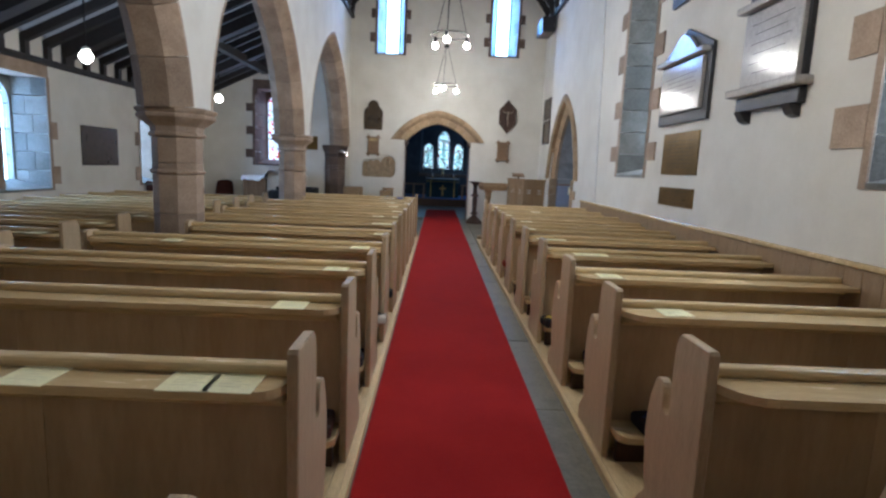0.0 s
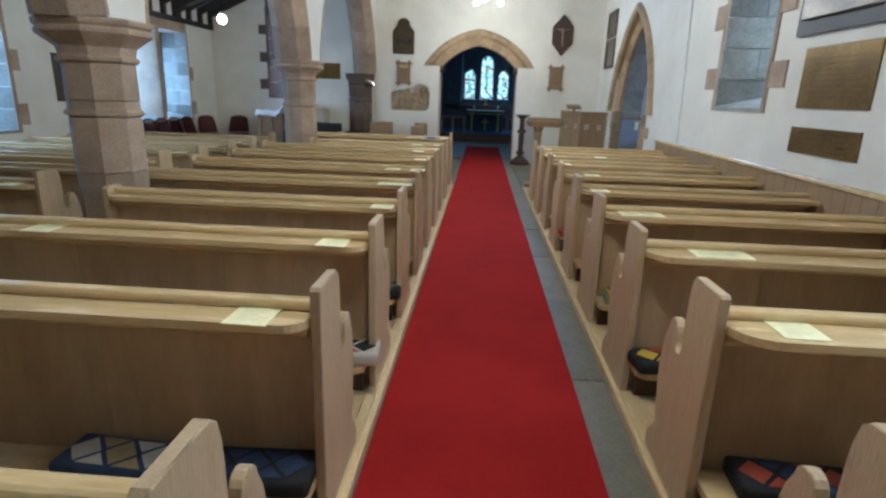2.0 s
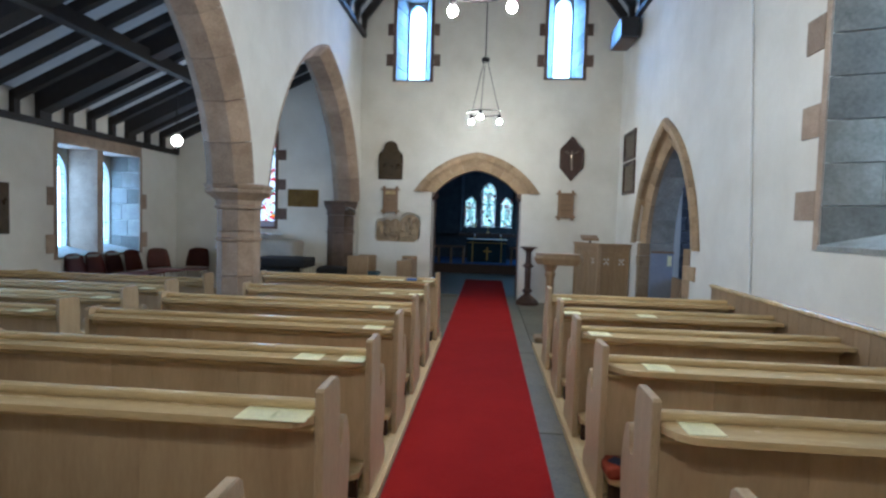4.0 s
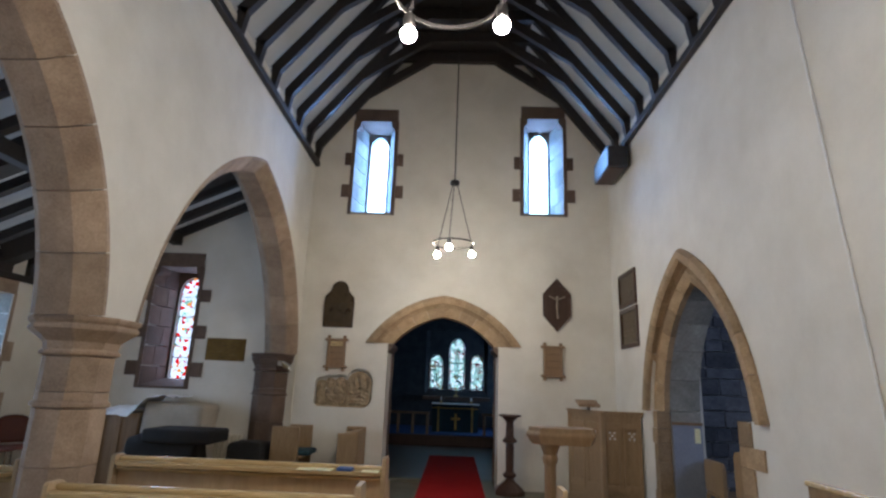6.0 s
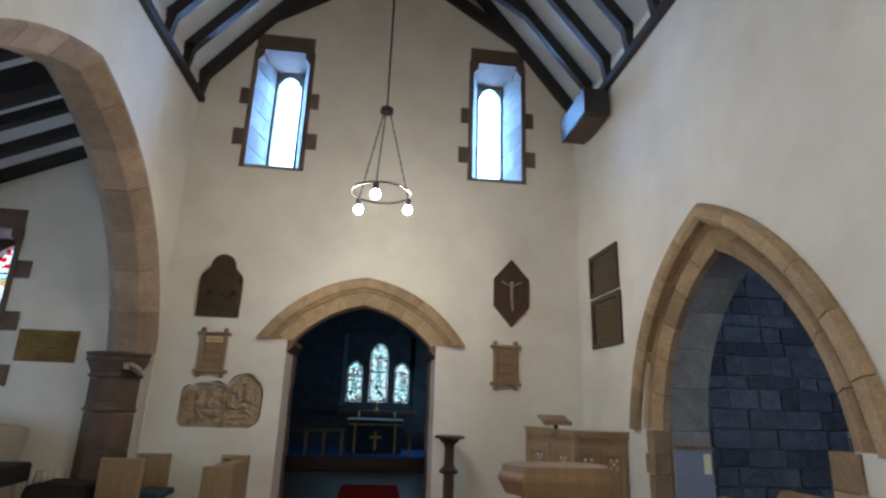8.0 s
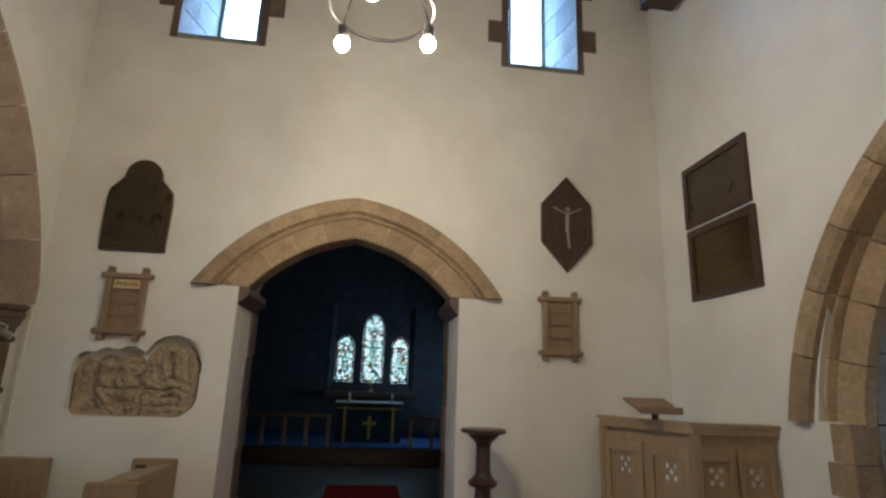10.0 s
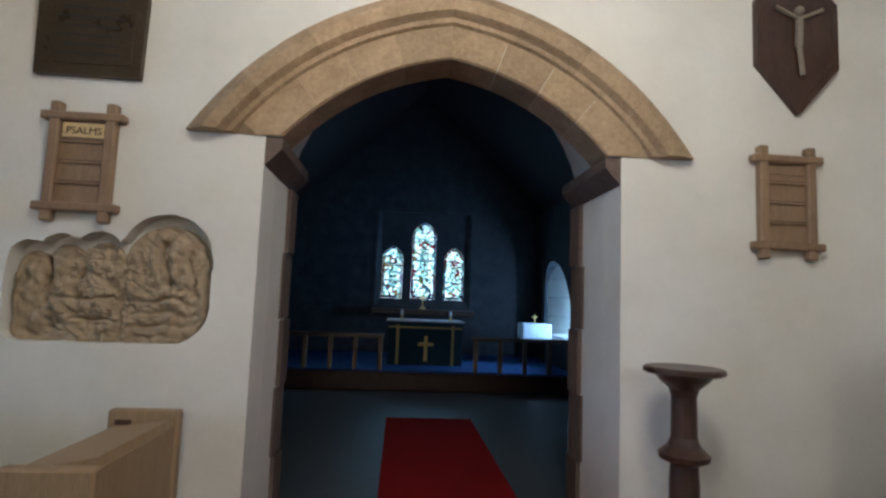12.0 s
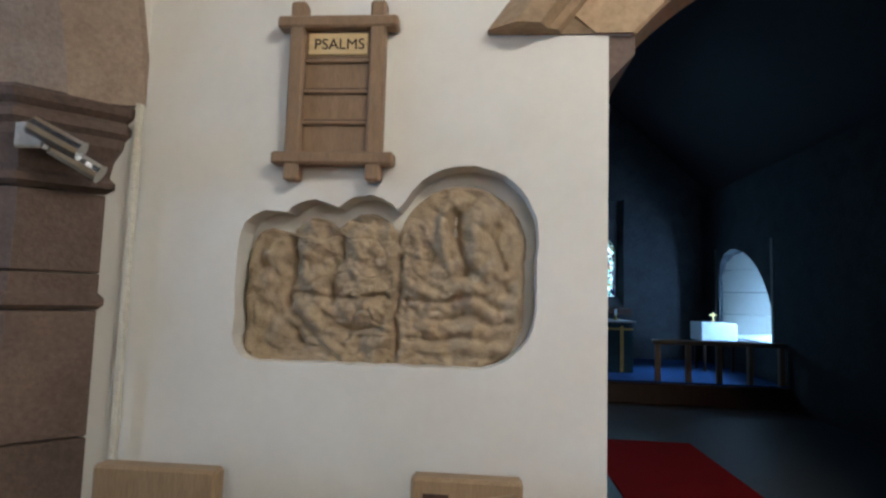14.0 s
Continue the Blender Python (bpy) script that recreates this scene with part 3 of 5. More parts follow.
SECTION = [(-0.03, -0.004), (0.0, -0.004), (0.125, 0.125), (0.125, A - AB - 0.125), (0.0, A - AB + 0.004), (-0.03, A - AB + 0.004)]
for c, s, h in ARCHES:
    ar = tagged(new("arcade_arch"), "chamfered sandstone arch of the nave arcade", "arch", "arcade arches", "structure")
    voussoirs(ar, s, h, SAG, SECTION, (lambda cc: (lambda u, v, d: (A - d, cc + u, SPR + v)))(c), 7, STONE)


def pier(y, respond=False, stone=STONE):
    ob = tagged(new("stone_respond" if respond else "octagonal_pier"), "octagonal sandstone pier with a moulded capital", "pier", "arcade piers", "structure")
    x = (A + AB) / 2 - (0.1 if respond else 0)
    t8 = math.pi / 8
    k = 1 / math.cos(t8)
    r = 0.238 if respond else 0.192
    part("base", lathe([((r + 0.04) * k, 0.05), ((r + 0.04) * k, 0.26), ((r + 0.025) * k, 0.30), ((r + 0.01) * k, 0.32)], 8, (x, y, 0), turn=t8), stone, ob)
    z = 0.32
    for i, h in enumerate((0.28, 0.32, 0.34, 0.10, 0.22)):
        if i == 3:
            part("band", lathe([(r * k, z), ((r + 0.018) * k, z + 0.012), ((r + 0.018) * k, z + 0.03), (r * k, z + 0.045), (r * k, z + h - 0.003)], 8, (x, y, 0), turn=t8), stone, ob)
        else:
            part("drum", lathe([((r - 0.004) * k, z), (r * k, z + 0.004), (r * k, z + h - 0.007), ((r - 0.004) * k, z + h - 0.003)], 8, (x, y, 0), turn=t8), stone, ob)
        z += h
    cap = [(r, z), (r + 0.024, z + 0.012), (r + 0.024, z + 0.03), (r + 0.006, z + 0.045), (r + 0.016, z + 0.09), (max(r + 0.04, 0.25), z + 0.125), (0.282, z + 0.15), (0.298, z + 0.165), (0.298, z + 0.185), (0.285, z + 0.20), (0.302, z + 0.215), (0.308, z + 0.235), (0.302, SPR - 0.004), (0.27, SPR)]
    part("capital", lathe([(r * k, q) for r, q in cap], 8, (x, y, 0), turn=t8), stone, ob)
    return ob


for y in PIERS[1:]:
    pier(y)
pier(13.3, True, STONE_PURPLE)

# chancel arch: inner ring, hood, imposts
ca = tagged(new("chancel_arch"), "low pointed sandstone chancel arch with hood mould", "arch", kind="structure")
place_ca = lambda u, v, d: (CAC + u, W + d, CAZ + v)
voussoirs(ca, 0.72, CAH, 0.075, [(-0.15, -0.012), (0.0, -0.012), (0.008, 0.0), (0.008, 0.198), (-0.15, 0.198)], place_ca, 4, STONE_TAN, gap=0.0009, floor=CAZ + 0.002)
voussoirs(ca, 1.10, 0.705, 0.150, [(0.0, -0.03), (0.06, -0.075), (0.11, -0.07), (0.13, -0.035), (0.15, -0.03), (0.16, -0.008), (0.16, 0.2), (0.0, 0.2)], place_ca, 4, STONE_TAN, gap=0.0007, name="hood_stone", floor=CAZ + 0.003)
# stones that fill between ring and hood
part("spandrel_stone", slab([[(-1.0, 0.0), (-0.72, 0.0)] + half_arc(0.885, 0.535, 0.115, 8)[1:] + list(reversed(half_arc(0.98, 0.60, 0.14, 8)))], lambda u, v, d: place_ca(u, v + 0.002, d), -0.006, 0.1), STONE_TAN, ca)
part("spandrel_stone", slab([[(-u, v) for u, v in [(-1.0, 0.0), (-0.72, 0.0)] + half_arc(0.885, 0.535, 0.115, 8)[1:] + list(reversed(half_arc(0.98, 0.60, 0.14, 8)))]], lambda u, v, d: place_ca(u, v + 0.002, d), -0.006, 0.1), STONE_TAN, ca)
for sg in (-1, 1):
    prof = [(0.06, 0.0), (-0.07, 0.0), (-0.07, -0.05), (0.0, -0.125), (0.06, -0.125)]
    part("impost", slab([[(sg * (CAS + a), b) for a, b in prof]], place_ca, 0.006, 0.66), STONE_PURPLE, ca)
    for k in range(6):
        z0, z1 = -0.1 + k * 0.335, -0.1 + (k + 1) * 0.335 - 0.006
        z1 = min(z1, CAZ - 0.13)
        part("jamb_stone", slab([rect(sg * (CAS - 0.022 if k % 2 else CAS - 0.012), sg * (CAS + 0.05), z0 - CAZ, z1 - CAZ)], place_ca, 0.47 + 0.03 * (k % 2), 0.66), STONE_PURPLE, ca)

# south doorway
sd = tagged(new("door_1"), "tall pointed sandstone doorway to the side chapel", "doorway", kind="structure")
place_sd = lambda u, v, d: (S + d, SAC + u, SAZ + v)
voussoirs(sd, 1.26, 1.60, 0.275, [(0.0, -0.02), (0.03, -0.06), (0.10, -0.055), (0.13, -0.03), (0.14, 0.05), (0.14, 0.1), (0.0, 0.1)], place_sd, 6, STONE_TAN, name="hood_stone", floor=SAZ - 0.01)
voussoirs(sd, 1.105, 1.47, 0.265, [(-0.02, 0.03), (0.03, 0.03), (0.05, 0.08), (0.10, 0.02), (0.20, 0.07), (0.20, 0.13), (-0.02, 0.13)], place_sd, 6, STONE_TAN)
for sg in (-1, 1):
    courses = (0.0, 0.30, 0.48, 0.78, 0.965, 1.12, 1.30)
    for k, (z0, z1) in enumerate(zip(courses, courses[1:])):
        wide = (0.18 if sg < 0 else 0.06) if k in (1, 4) else 0.02
        part("jamb_stone", slab([rect(sg * (0.84 if sg < 0 else 0.905), sg * (1.0 + wide), z0 - SAZ, z1 - 0.005 - SAZ)], place_sd, -0.014, 0.4 if sg < 0 else 0.13), STONE_TAN, sd)
sc = tagged(new("side_chapel"), "dim stone side chapel behind the pointed doorway", "room", kind="structure")
part("wall", slab([rect(8.4, 14.0, -0.1, 4.2)], lambda u, v, d: (6.0 + d, u, v), 0, 0.3), STONE_BLUE, sc)
rng = random.Random(21)
z = 0.115
while z < 4.1:
    h = rng.uniform(0.17, 0.26)
    y = 8.45
    while y < 13.1:
        w = rng.uniform(0.25, 0.55)
        part("stone", box(5.985 - rng.random() * 0.02, 6.01, y + 0.008, y + w - 0.008, z + 0.008, z + h - 0.008, 0.008), STONE_BLUE, sc)
        y += w
    z += h
part("wall", slab([rect(S + 0.75, 6.3, -0.1, 4.2)], lambda u, v, d: (u, 8.4 - d, v), 0, 0.3), STONE_BLUE, sc)
part("ceiling_boards", slab([rect(S + 0.7, 6.3, 8.1, 14.0)], lambda u, v, d: (u, v, 4.2 + d), 0, 0.1), TIMBER, sc)
LINING = [(0.0, 0.134), (0.0, 0.46), (-0.18, 0.46), (-0.18, 0.134)]
voussoirs(sd, 0.90, 1.28, 0.235, LINING, place_sd, 5, STONE_GREY, gap=0.003, name="lining_stone")
for sg in (-1, 1):
    for z0, z1 in ((-1.3, -0.98), (-0.98, -0.62), (-0.62, -0.30), (-0.30, -0.002)):
        path = [((sg * 0.90, z0 + 0.003), (sg, 0.0)), ((sg * 0.90, z1 - 0.003), (sg, 0.0))]
        part("lining_stone", sweep(path, LINING, place_sd), STONE_GREY, sd)
rng = random.Random(33)
z = 0.115
while z < 4.1:
    h = rng.uniform(0.14, 0.24)
    x = S + 0.76
    while x < 5.9:
        w = rng.uniform(0.2, 0.48)
        part("stone", box(x + 0.002, x + w - 0.002, W - 0.028 - rng.random() * 0.022, W - 0.001, z + 0.002, z + h - 0.002, 0.012), STONE_BLUE, sc)
        x += w
    z += h
part("dado_panel", slab([rect(0.872, 0.895, -1.12, -0.14)], place_sd, 0.14, 0.45), BLUE_GREY, sd, "blue-grey painted dado panel")
part("dado_rail", slab([rect(0.858, 0.895, -0.14, -0.11)], place_sd, 0.14, 0.458), OAK, sd)
part("notice", slab([rect(0.866, 0.871, -0.32, -0.17)], place_sd, 0.37, 0.43), PAPER, sd)
# unseen fill lamp for the chapel's bluish daylight; no window is built for it
area_light("chapel_skylight", lambda u, v, d: (u, v, d), 5.2, 8.7, 2.4, 0.8, 1.4, (0.25, 1, -0.1), 38, (0.70, 0.80, 1.0))

# ---------------------------------------------------------------- floors
slab_under = tagged(part("ground", box(N - 0.7, 6.5, WEST - 0.5, 22, -0.35, FL - 0.05), FLAG), "stone floor under the church", "floor", kind="structure")
floor_aisle = tagged(new("floor"), "stone flag strip beside the red carpet", "floor", kind="structure")
rng = random.Random(3)
y = WEST
while y < W + 0.6:
    L = rng.uniform(0.7, 1.25)
    part("flag", box(0.17, 1.222, y + 0.003, min(y + L, W + 0.62) - 0.003, FL - 0.05, FL - rng.random() * 0.003, 0.002), FLAG, floor_aisle)
    y += L
y = 9.75
while y < W:
    L = min(rng.uniform(0.5, 0.8), W - y)
    x = -1.55
    while x < 0.16:
        w = min(rng.uniform(0.5, 0.9), 0.168 - x)
        part("flag", box(x + 0.003, x + w - 0.003, y + 0.003, y + L - 0.003, FL - 0.05, FL - rng.random() * 0.003, 0.002), FLAG, floor_aisle)
        x += w
    x = 1.226
    while x < S:
        w = min(rng.uniform(0.5, 0.9), S - x)
        if w > 0.02:
            part("flag", box(x + 0.003, x + w - 0.003, y + 0.003, y + L - 0.003, FL - 0.05, FL - rng.random() * 0.003, 0.002), FLAG, floor_aisle)
        x += w
    y += L


def board_floor(name, label, x0, x1, y0, y1, top=PF):
    fl = tagged(new(name), label, "floor", kind="structure")
    x, r = x0, random.Random(int(x0 * 50))
    while x < x1 - 0.01:
        w = min(0.135, x1 - x)
        y = y0
        while y < y1 - 0.01:
            L = min(r.uniform(2.6, 4.2), y1 - y)
            part("floor_board", box(x + 0.0015, x + w - 0.0015, y + 0.001, y + L - 0.001, top - 0.085, top), BOARD, fl)
            y += L
        x += w
    return fl


board_floor("floor_2", "pale wooden boards under the pews", -1.90, 0.172, WEST, 10.12)
board_floor("floor_3", "pale wooden boards under the south pews", 1.246, S, WEST, 9.75)
board_floor("floor_4", "wooden boards in the north aisle", N, -1.90, WEST, W, AF)
for x0, x1, nm in ((0.168, 0.198, "trim_1"), (1.221, 1.244, "trim_2")):
    tagged(part(nm, box(x0, x1, WEST, 9.76, FL - 0.02, PF + 0.006, 0.004), BOARD), "pale wooden edging strip along the pew floor", "trim", kind="structure")

carp = tagged(part("carpet_runner", box(0.205, 1.060, WEST, 16.5, FL - 0.002, FL + 0.011, 0.004), CARPET), "long plain red carpet runner down the aisle", "carpet")

# ---------------------------------------------------------------- chancel shell
ch = tagged(new("chancel"), "dark stone chancel with boarded roof", "room", kind="structure")
part("wall", slab([rect(W + 0.62, CE, 0, 3.0)], lambda u, v, d: (CN - d, u, v), 0, 0.4), STONE_SHADED, ch)
part("wall", slab([rect(W + 0.62, CE, 0, 3.0), [(18.5, 0.87), (20.02, 0.87), (20.02, 1.72), (19.97, 1.90), (19.86, 2.02)] + [(19.65 - 1.15 * math.sin(math.pi / 2 * i / 9), 0.87 + 1.21 * math.cos(math.pi / 2 * i / 9)) for i in range(9)]], on_chsouth, 0, 0.62), STONE_SHADED, ch)
part("wall", slab([[(CN - 0.4, 0), (CS + 0.6, 0), (CS + 0.6, 2.9), (0.6, 5.2), (CN - 0.4, 2.9)], rect(-0.16, 1.54, 1.18, 2.95)], on_cheast, 0, 0.22), STONE_SHADED, ch)
for a, b in (((CN - 0.4, 2.6), (0.6, 5.2)), ((CS + 0.6, 2.6), (0.6, 5.2))):
    bm = bmesh.new()
    vs = [bm.verts.new(p) for p in ((a[0], W + 0.6, a[1]), (b[0], W + 0.6, b[1]), (b[0], CE + 0.3, b[1]), (a[0], CE + 0.3, a[1]))]
    f = bm.faces.new(vs)
    bmesh.ops.solidify(bm, geom=[f], thickness=0.08)
    part("roof_boards", bm, TIMBER, ch)
part("floor_slab", box(CN, CS, W + 0.72, 18.15, 0.05, CF - 0.001), FLAG_SHADED, ch)
part("threshold", box(CAC - CAS + 0.03, CAC + CAS - 0.03, W + 0.62, W + 0.72, FL - 0.05, FL - 0.003, 0.003), FLAG, ch)
part("sanctuary_step", box(CN, CS, 18.15, 18.4, CF, 0.405, 0.015), OAK_DARK, ch)
part("sanctuary_floor", box(CN, CS, 18.2, CE, CF, 0.42, 0.004), BLUE_CARPET, ch)

# ---------------------------------------------------------------- nave roof
ceil = tagged(new("ceiling"), "plastered nave roof between black rafters", "ceiling", kind="structure")
XM = (A + S) / 2
bm = bmesh.new()
for xe, sg in ((A - 0.08, 1), (S + 0.08, -1)):
    vs = [bm.verts.new(p) for p in ((xe, WEST, 4.7), (xe, W, 4.7), (xe, W, 5.02), (xe, WEST, 5.02))]
    bm.faces.new(vs)
    vs = [bm.verts.new(p) for p in ((xe, WEST, 5.02), (xe, W, 5.02), (XM, W, 7.95), (XM, WEST, 7.95))]
    bm.faces.new(vs)
bmesh.ops.solidify(bm, geom=list(bm.faces), thickness=0.03)
part("plaster", bm, PLASTER, ceil)


def truss(y):
    t = tagged(new("roof_truss"), "black timber rafters with ashlar posts, braces and collar", "rafter", "nave rafters", "structure")
    for xw, sg in ((A, 1), (S, -1)):
        knee = (xw + sg * 0.05, y, 5.03)
        slope = (7.85 - 5.03) / (XM - A - 0.05)
        part("ashlar_post", beam((xw + sg * 0.0, y, 4.74), knee, 0.085, 0.10), TIMBER, t)
        part("rafter", beam((xw + sg * 0.03, y, 5.0), (XM, y, 7.85), 0.085, 0.12), TIMBER, t)
        xb = xw + sg * 0.72
        part("brace", beam((xb, y, 5.03 + slope * 0.67), (XM - sg * 0.45, y, 6.60), 0.08, 0.13), TIMBER, t)
    part("collar", beam((XM - 1.12, y, 6.58), (XM + 1.12, y, 6.58), 0.085, 0.16), TIMBER, t)
    return t


y = W - 0.06
while y > WEST:
    truss(y)
    y -= 0.515
for xw, sg, nm in ((A, 1, "trim_3"), (S, -1, "trim_4")):
    tagged(part(nm, box(min(xw, xw + sg * 0.07), max(xw, xw + sg * 0.07), WEST, W - 0.003, 4.68, 4.76, 0.006), TIMBER), "black timber wall plate under the rafters", "wall plate", kind="structure")
# added flat sheet, black to give the dark of the apex above the collars
tagged(part("ridge_boards", box(XM - 1.0, XM + 1.0, WEST, W, 6.70, 6.73), TIMBER), "dark boards above the roof collars", "ceiling", kind="structure")

# ---------------------------------------------------------------- aisle roof
RISE = 0.47
zr = lambda x: 2.86 + (x - N) * RISE
ceil2 = tagged(new("ceiling_2"), "plastered lean-to aisle roof", "ceiling", kind="structure")
bm = bmesh.new()
vs = [bm.verts.new(p) for p in ((N - 0.1, WEST, zr(N) + 0.1), (N - 0.1, W, zr(N) + 0.1), (AB + 0.2, W, zr(AB) + 0.2), (AB + 0.2, WEST, zr(AB) + 0.2))]
bm.faces.new(vs)
vs = [bm.verts.new(p) for p in ((N - 0.06, WEST, 2.6), (N - 0.06, W, 2.6), (N - 0.06, W, 3.0), (N - 0.06, WEST, 3.0))]
bm.faces.new(vs)
bmesh.ops.solidify(bm, geom=list(bm.faces), thickness=0.03)
part("plaster", bm, PLASTER, ceil2)
y, k = W - 0.05, 0
while y > WEST:
    big = k % 4 == 3
    t = tagged(new("aisle_rafter"), "heavy black principal rafter of the aisle" if big else "black lean-to rafter of the aisle", "rafter", "aisle rafters", "structure")
    w, h = (0.19, 0.24) if big else (0.085, 0.11)
    part("rafter", beam((N + 0.02, y, zr(N)), (AB + 0.05, y, zr(AB)), w, h), TIMBER, t)
    part("ashlar_post", beam((N + 0.035, y, 2.66), (N + 0.035, y, zr(N) + 0.03), w, 0.07), TIMBER, t)
    y -= 0.42
    k += 1
xp = -3.55
tagged(part("purlin", beam((xp, WEST, zr(xp) - 0.10), (xp, W, zr(xp) - 0.10), 0.13, 0.15, (1, 0, 0)), TIMBER), "black timber purlin along the aisle roof", "purlin", kind="structure")
tagged(part("trim_5", box(N, N + 0.07, WEST, W - 0.003, 2.58, 2.66, 0.006), TIMBER), "black timber wall plate of the aisle", "wall plate", kind="structure")


# ---------------------------------------------------------------- pews
def pew_end_profile():
    """Side view of a pew end: tall back, slot, rounded knob and a waved front edge."""
    pts = [(0.035, PF), (0.035, 0.938), (0.045, 0.948), (0.205, 0.948), (0.228, 0.93)]
    pts += [(0.238 + 0.004 * math.sin(i), 0.89 - 0.055 * i) for i in range(4)]
    pts += [(0.265 + 0.024 * math.cos(a), 0.685 + 0.024 * math.sin(a)) for a in [math.pi * (1 + i / 6) for i in range(7)]]
    pts += [(0.29, 0.72)] + [(0.328 + 0.036 * math.cos(a), 0.725 + 0.036 * math.sin(a)) for a in [math.pi * (1 - i / 7) for i in range(1, 8)]]
    pts += [(0.375 + 0.028 * math.sin((0.72 - z) * 9.5), z) for z in [0.685 - 0.038 * i for i in range(10)]]
    pts += [(0.415, 0.285), (0.43, 0.265), (0.43, PF)]
    return pts


def low_end_profile():
    """Side view of the plain end beside the arcade, little higher than the ledge."""
    return [(0.035, PF), (0.035, 0.885), (0.05, 0.90), (0.15, 0.90), (0.19, 0.875), (0.215, 0.80), (0.24, 0.64), (0.28, 0.60), (0.40, 0.59), (0.43, 0.55), (0.43, PF)]


def pew_end(x0, x1, parent, name="end_panel", profile=None):
    bm = slab([profile or pew_end_profile()], lambda u, v, d: (d, u, v), x0, x1)
    sharp = [e for e in bm.edges if len(e.link_faces) == 2 and any(len(f.verts) == 3 for f in e.link_faces) and not all(len(f.verts) == 3 for f in e.link_faces)]
    bmesh.ops.bevel(bm, geom=sharp, offset=0.003, segments=1, affect='EDGES', clamp_overlap=True)
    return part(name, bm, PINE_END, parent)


def ledge_mesh(x0, x1, round0, round1, front=-0.015, r=0.075, z0=0.832, z1=0.857, rear=0.10):
    """Book ledge with a bull-nosed edge and rounded corners."""
    q = [math.pi / 2 * i / 6 for i in range(7)]
    lp = [(x0, rear)]
    lp += [(x0 + r - r * math.cos(a), front + r - r * math.sin(a)) for a in q] if round0 else [(x0, front)]
    lp += [(x1 - r + r * math.sin(a), front + r - r * math.cos(a)) for a in q] if round1 else [(x1, front)]
    lp += [(x1, rear)]
    bm = slab([lp], lambda u, v, d: (u, v, d), z0, z1)
    sharp = [e for e in bm.edges if len(e.link_faces) == 2 and sorted(len(f.verts) for f in e.link_faces) == [3, 4]]
    bmesh.ops.bevel(bm, geom=sharp, offset=0.007, segments=1, affect='EDGES', clamp_overlap=True)
    return bm


def pew(x0, x1, end0=True, end1=True, label="", group="", front=-0.015, r=0.075, low0=False, kneel0=None):
    """A pew that faces east, its rear at y = 0, from x0 to x1."""
    p = thing("pew", label or "long pale oak pew with book ledge behind its back", "pew", group or "nave pews")
    t = 0.031
    a, b = x0 + (t if end0 else 0), x1 - (t if end1 else 0)
    if end0:
        pew_end(x0, x0 + t, p, profile=low_end_profile() if low0 else None)
    if end1:
        pew_end(x1 - t, x1, p)
    n = max(2, round((b - a) / 0.6))
    for i in range(n):
        part("back_board", box(a + (b - a) * i / n + 0.0006, a + (b - a) * (i + 1) / n - 0.0006, 0.10, 0.128, 0.27, 0.856), PINE_SHADED, p)
    part("top_rail", box(a, b, 0.088, 0.14, 0.855, 0.888, 0.012, seg=2), PINE, p)
    part("book_ledge", ledge_mesh(a + 0.002, b - 0.002, end0, end1, front, r), PINE, p)
    k0 = a if kneel0 is None else kneel0
    part("kneeling_board", ledge_mesh(k0 + 0.002, b - 0.002, end0, end1, -0.075, 0.05, 0.318, 0.345, 0.094), PINE, p)
    # added dark strip that stands in for the shade below the kneeling board
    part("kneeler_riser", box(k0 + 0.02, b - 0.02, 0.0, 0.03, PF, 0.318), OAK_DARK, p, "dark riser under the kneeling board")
    part("ledge_moulding", box(a, b, 0.045, 0.10, 0.79, 0.824, 0.014), PINE, p)
    part("seat", box(a, b, 0.128, 0.47, 0.545, 0.575, 0.012, seg=2), PINE, p)
    part("seat_apron", box(a, b, 0.36, 0.38, 0.44, 0.545), PINE, p)
    part("plinth", box(a, b, 0.095, 0.135, PF, 0.27), PINE, p)
    return p


LEFT_Y = [0.74, 1.51, 2.285, 3.065, 3.85, 4.63, 5.42, 6.18, 6.94, 7.72, 8.50, 9.62]
RIGHT_Y = [0.84, 1.62, 2.405, 3.18, 3.96, 4.74, 5.515, 6.30, 7.06, 7.83, 8.62]
NORTH_Y = [2.3, 3.0, 3.75, 4.45, 5.2, 5.95, 6.65, 7.38, 8.08, 8.72, 9.43]
master = pew(-1.88, 0.160, low0=True)
master.location.y = LEFT_Y[0]
beside = pew(-1.555, 0.160, low0=True, label="pale oak pew ending against a stone pier")
beside.location.y = LEFT_Y[5]
copy_thing(beside, pose(0, LEFT_Y[10], 0))
pew(-1.88, 0.160, low0=True, kneel0=-1.56).location.y = LEFT_Y[6]
for k, y in enumerate(LEFT_Y):
    if k not in (0, 5, 6, 10):
        copy_thing(master, pose(0, y, 0))
mr = pew(1.251, S - 0.03, True, False, "long pale oak pew running to the panelled south wall", "south pews", -0.05, 0.12)
mr.location.y = RIGHT_Y[0]
for y in RIGHT_Y[1:]:
    copy_thing(mr, pose(0, y, 0))
mn = pew(N + 0.03, -2.42, False, True, "pale oak aisle pew under the north windows", "aisle pews")
mn.location.y, mn.location.z = NORTH_Y[0], AF - PF
for y in NORTH_Y[1:]:
    copy_thing(mn, pose(0, y, AF - PF))


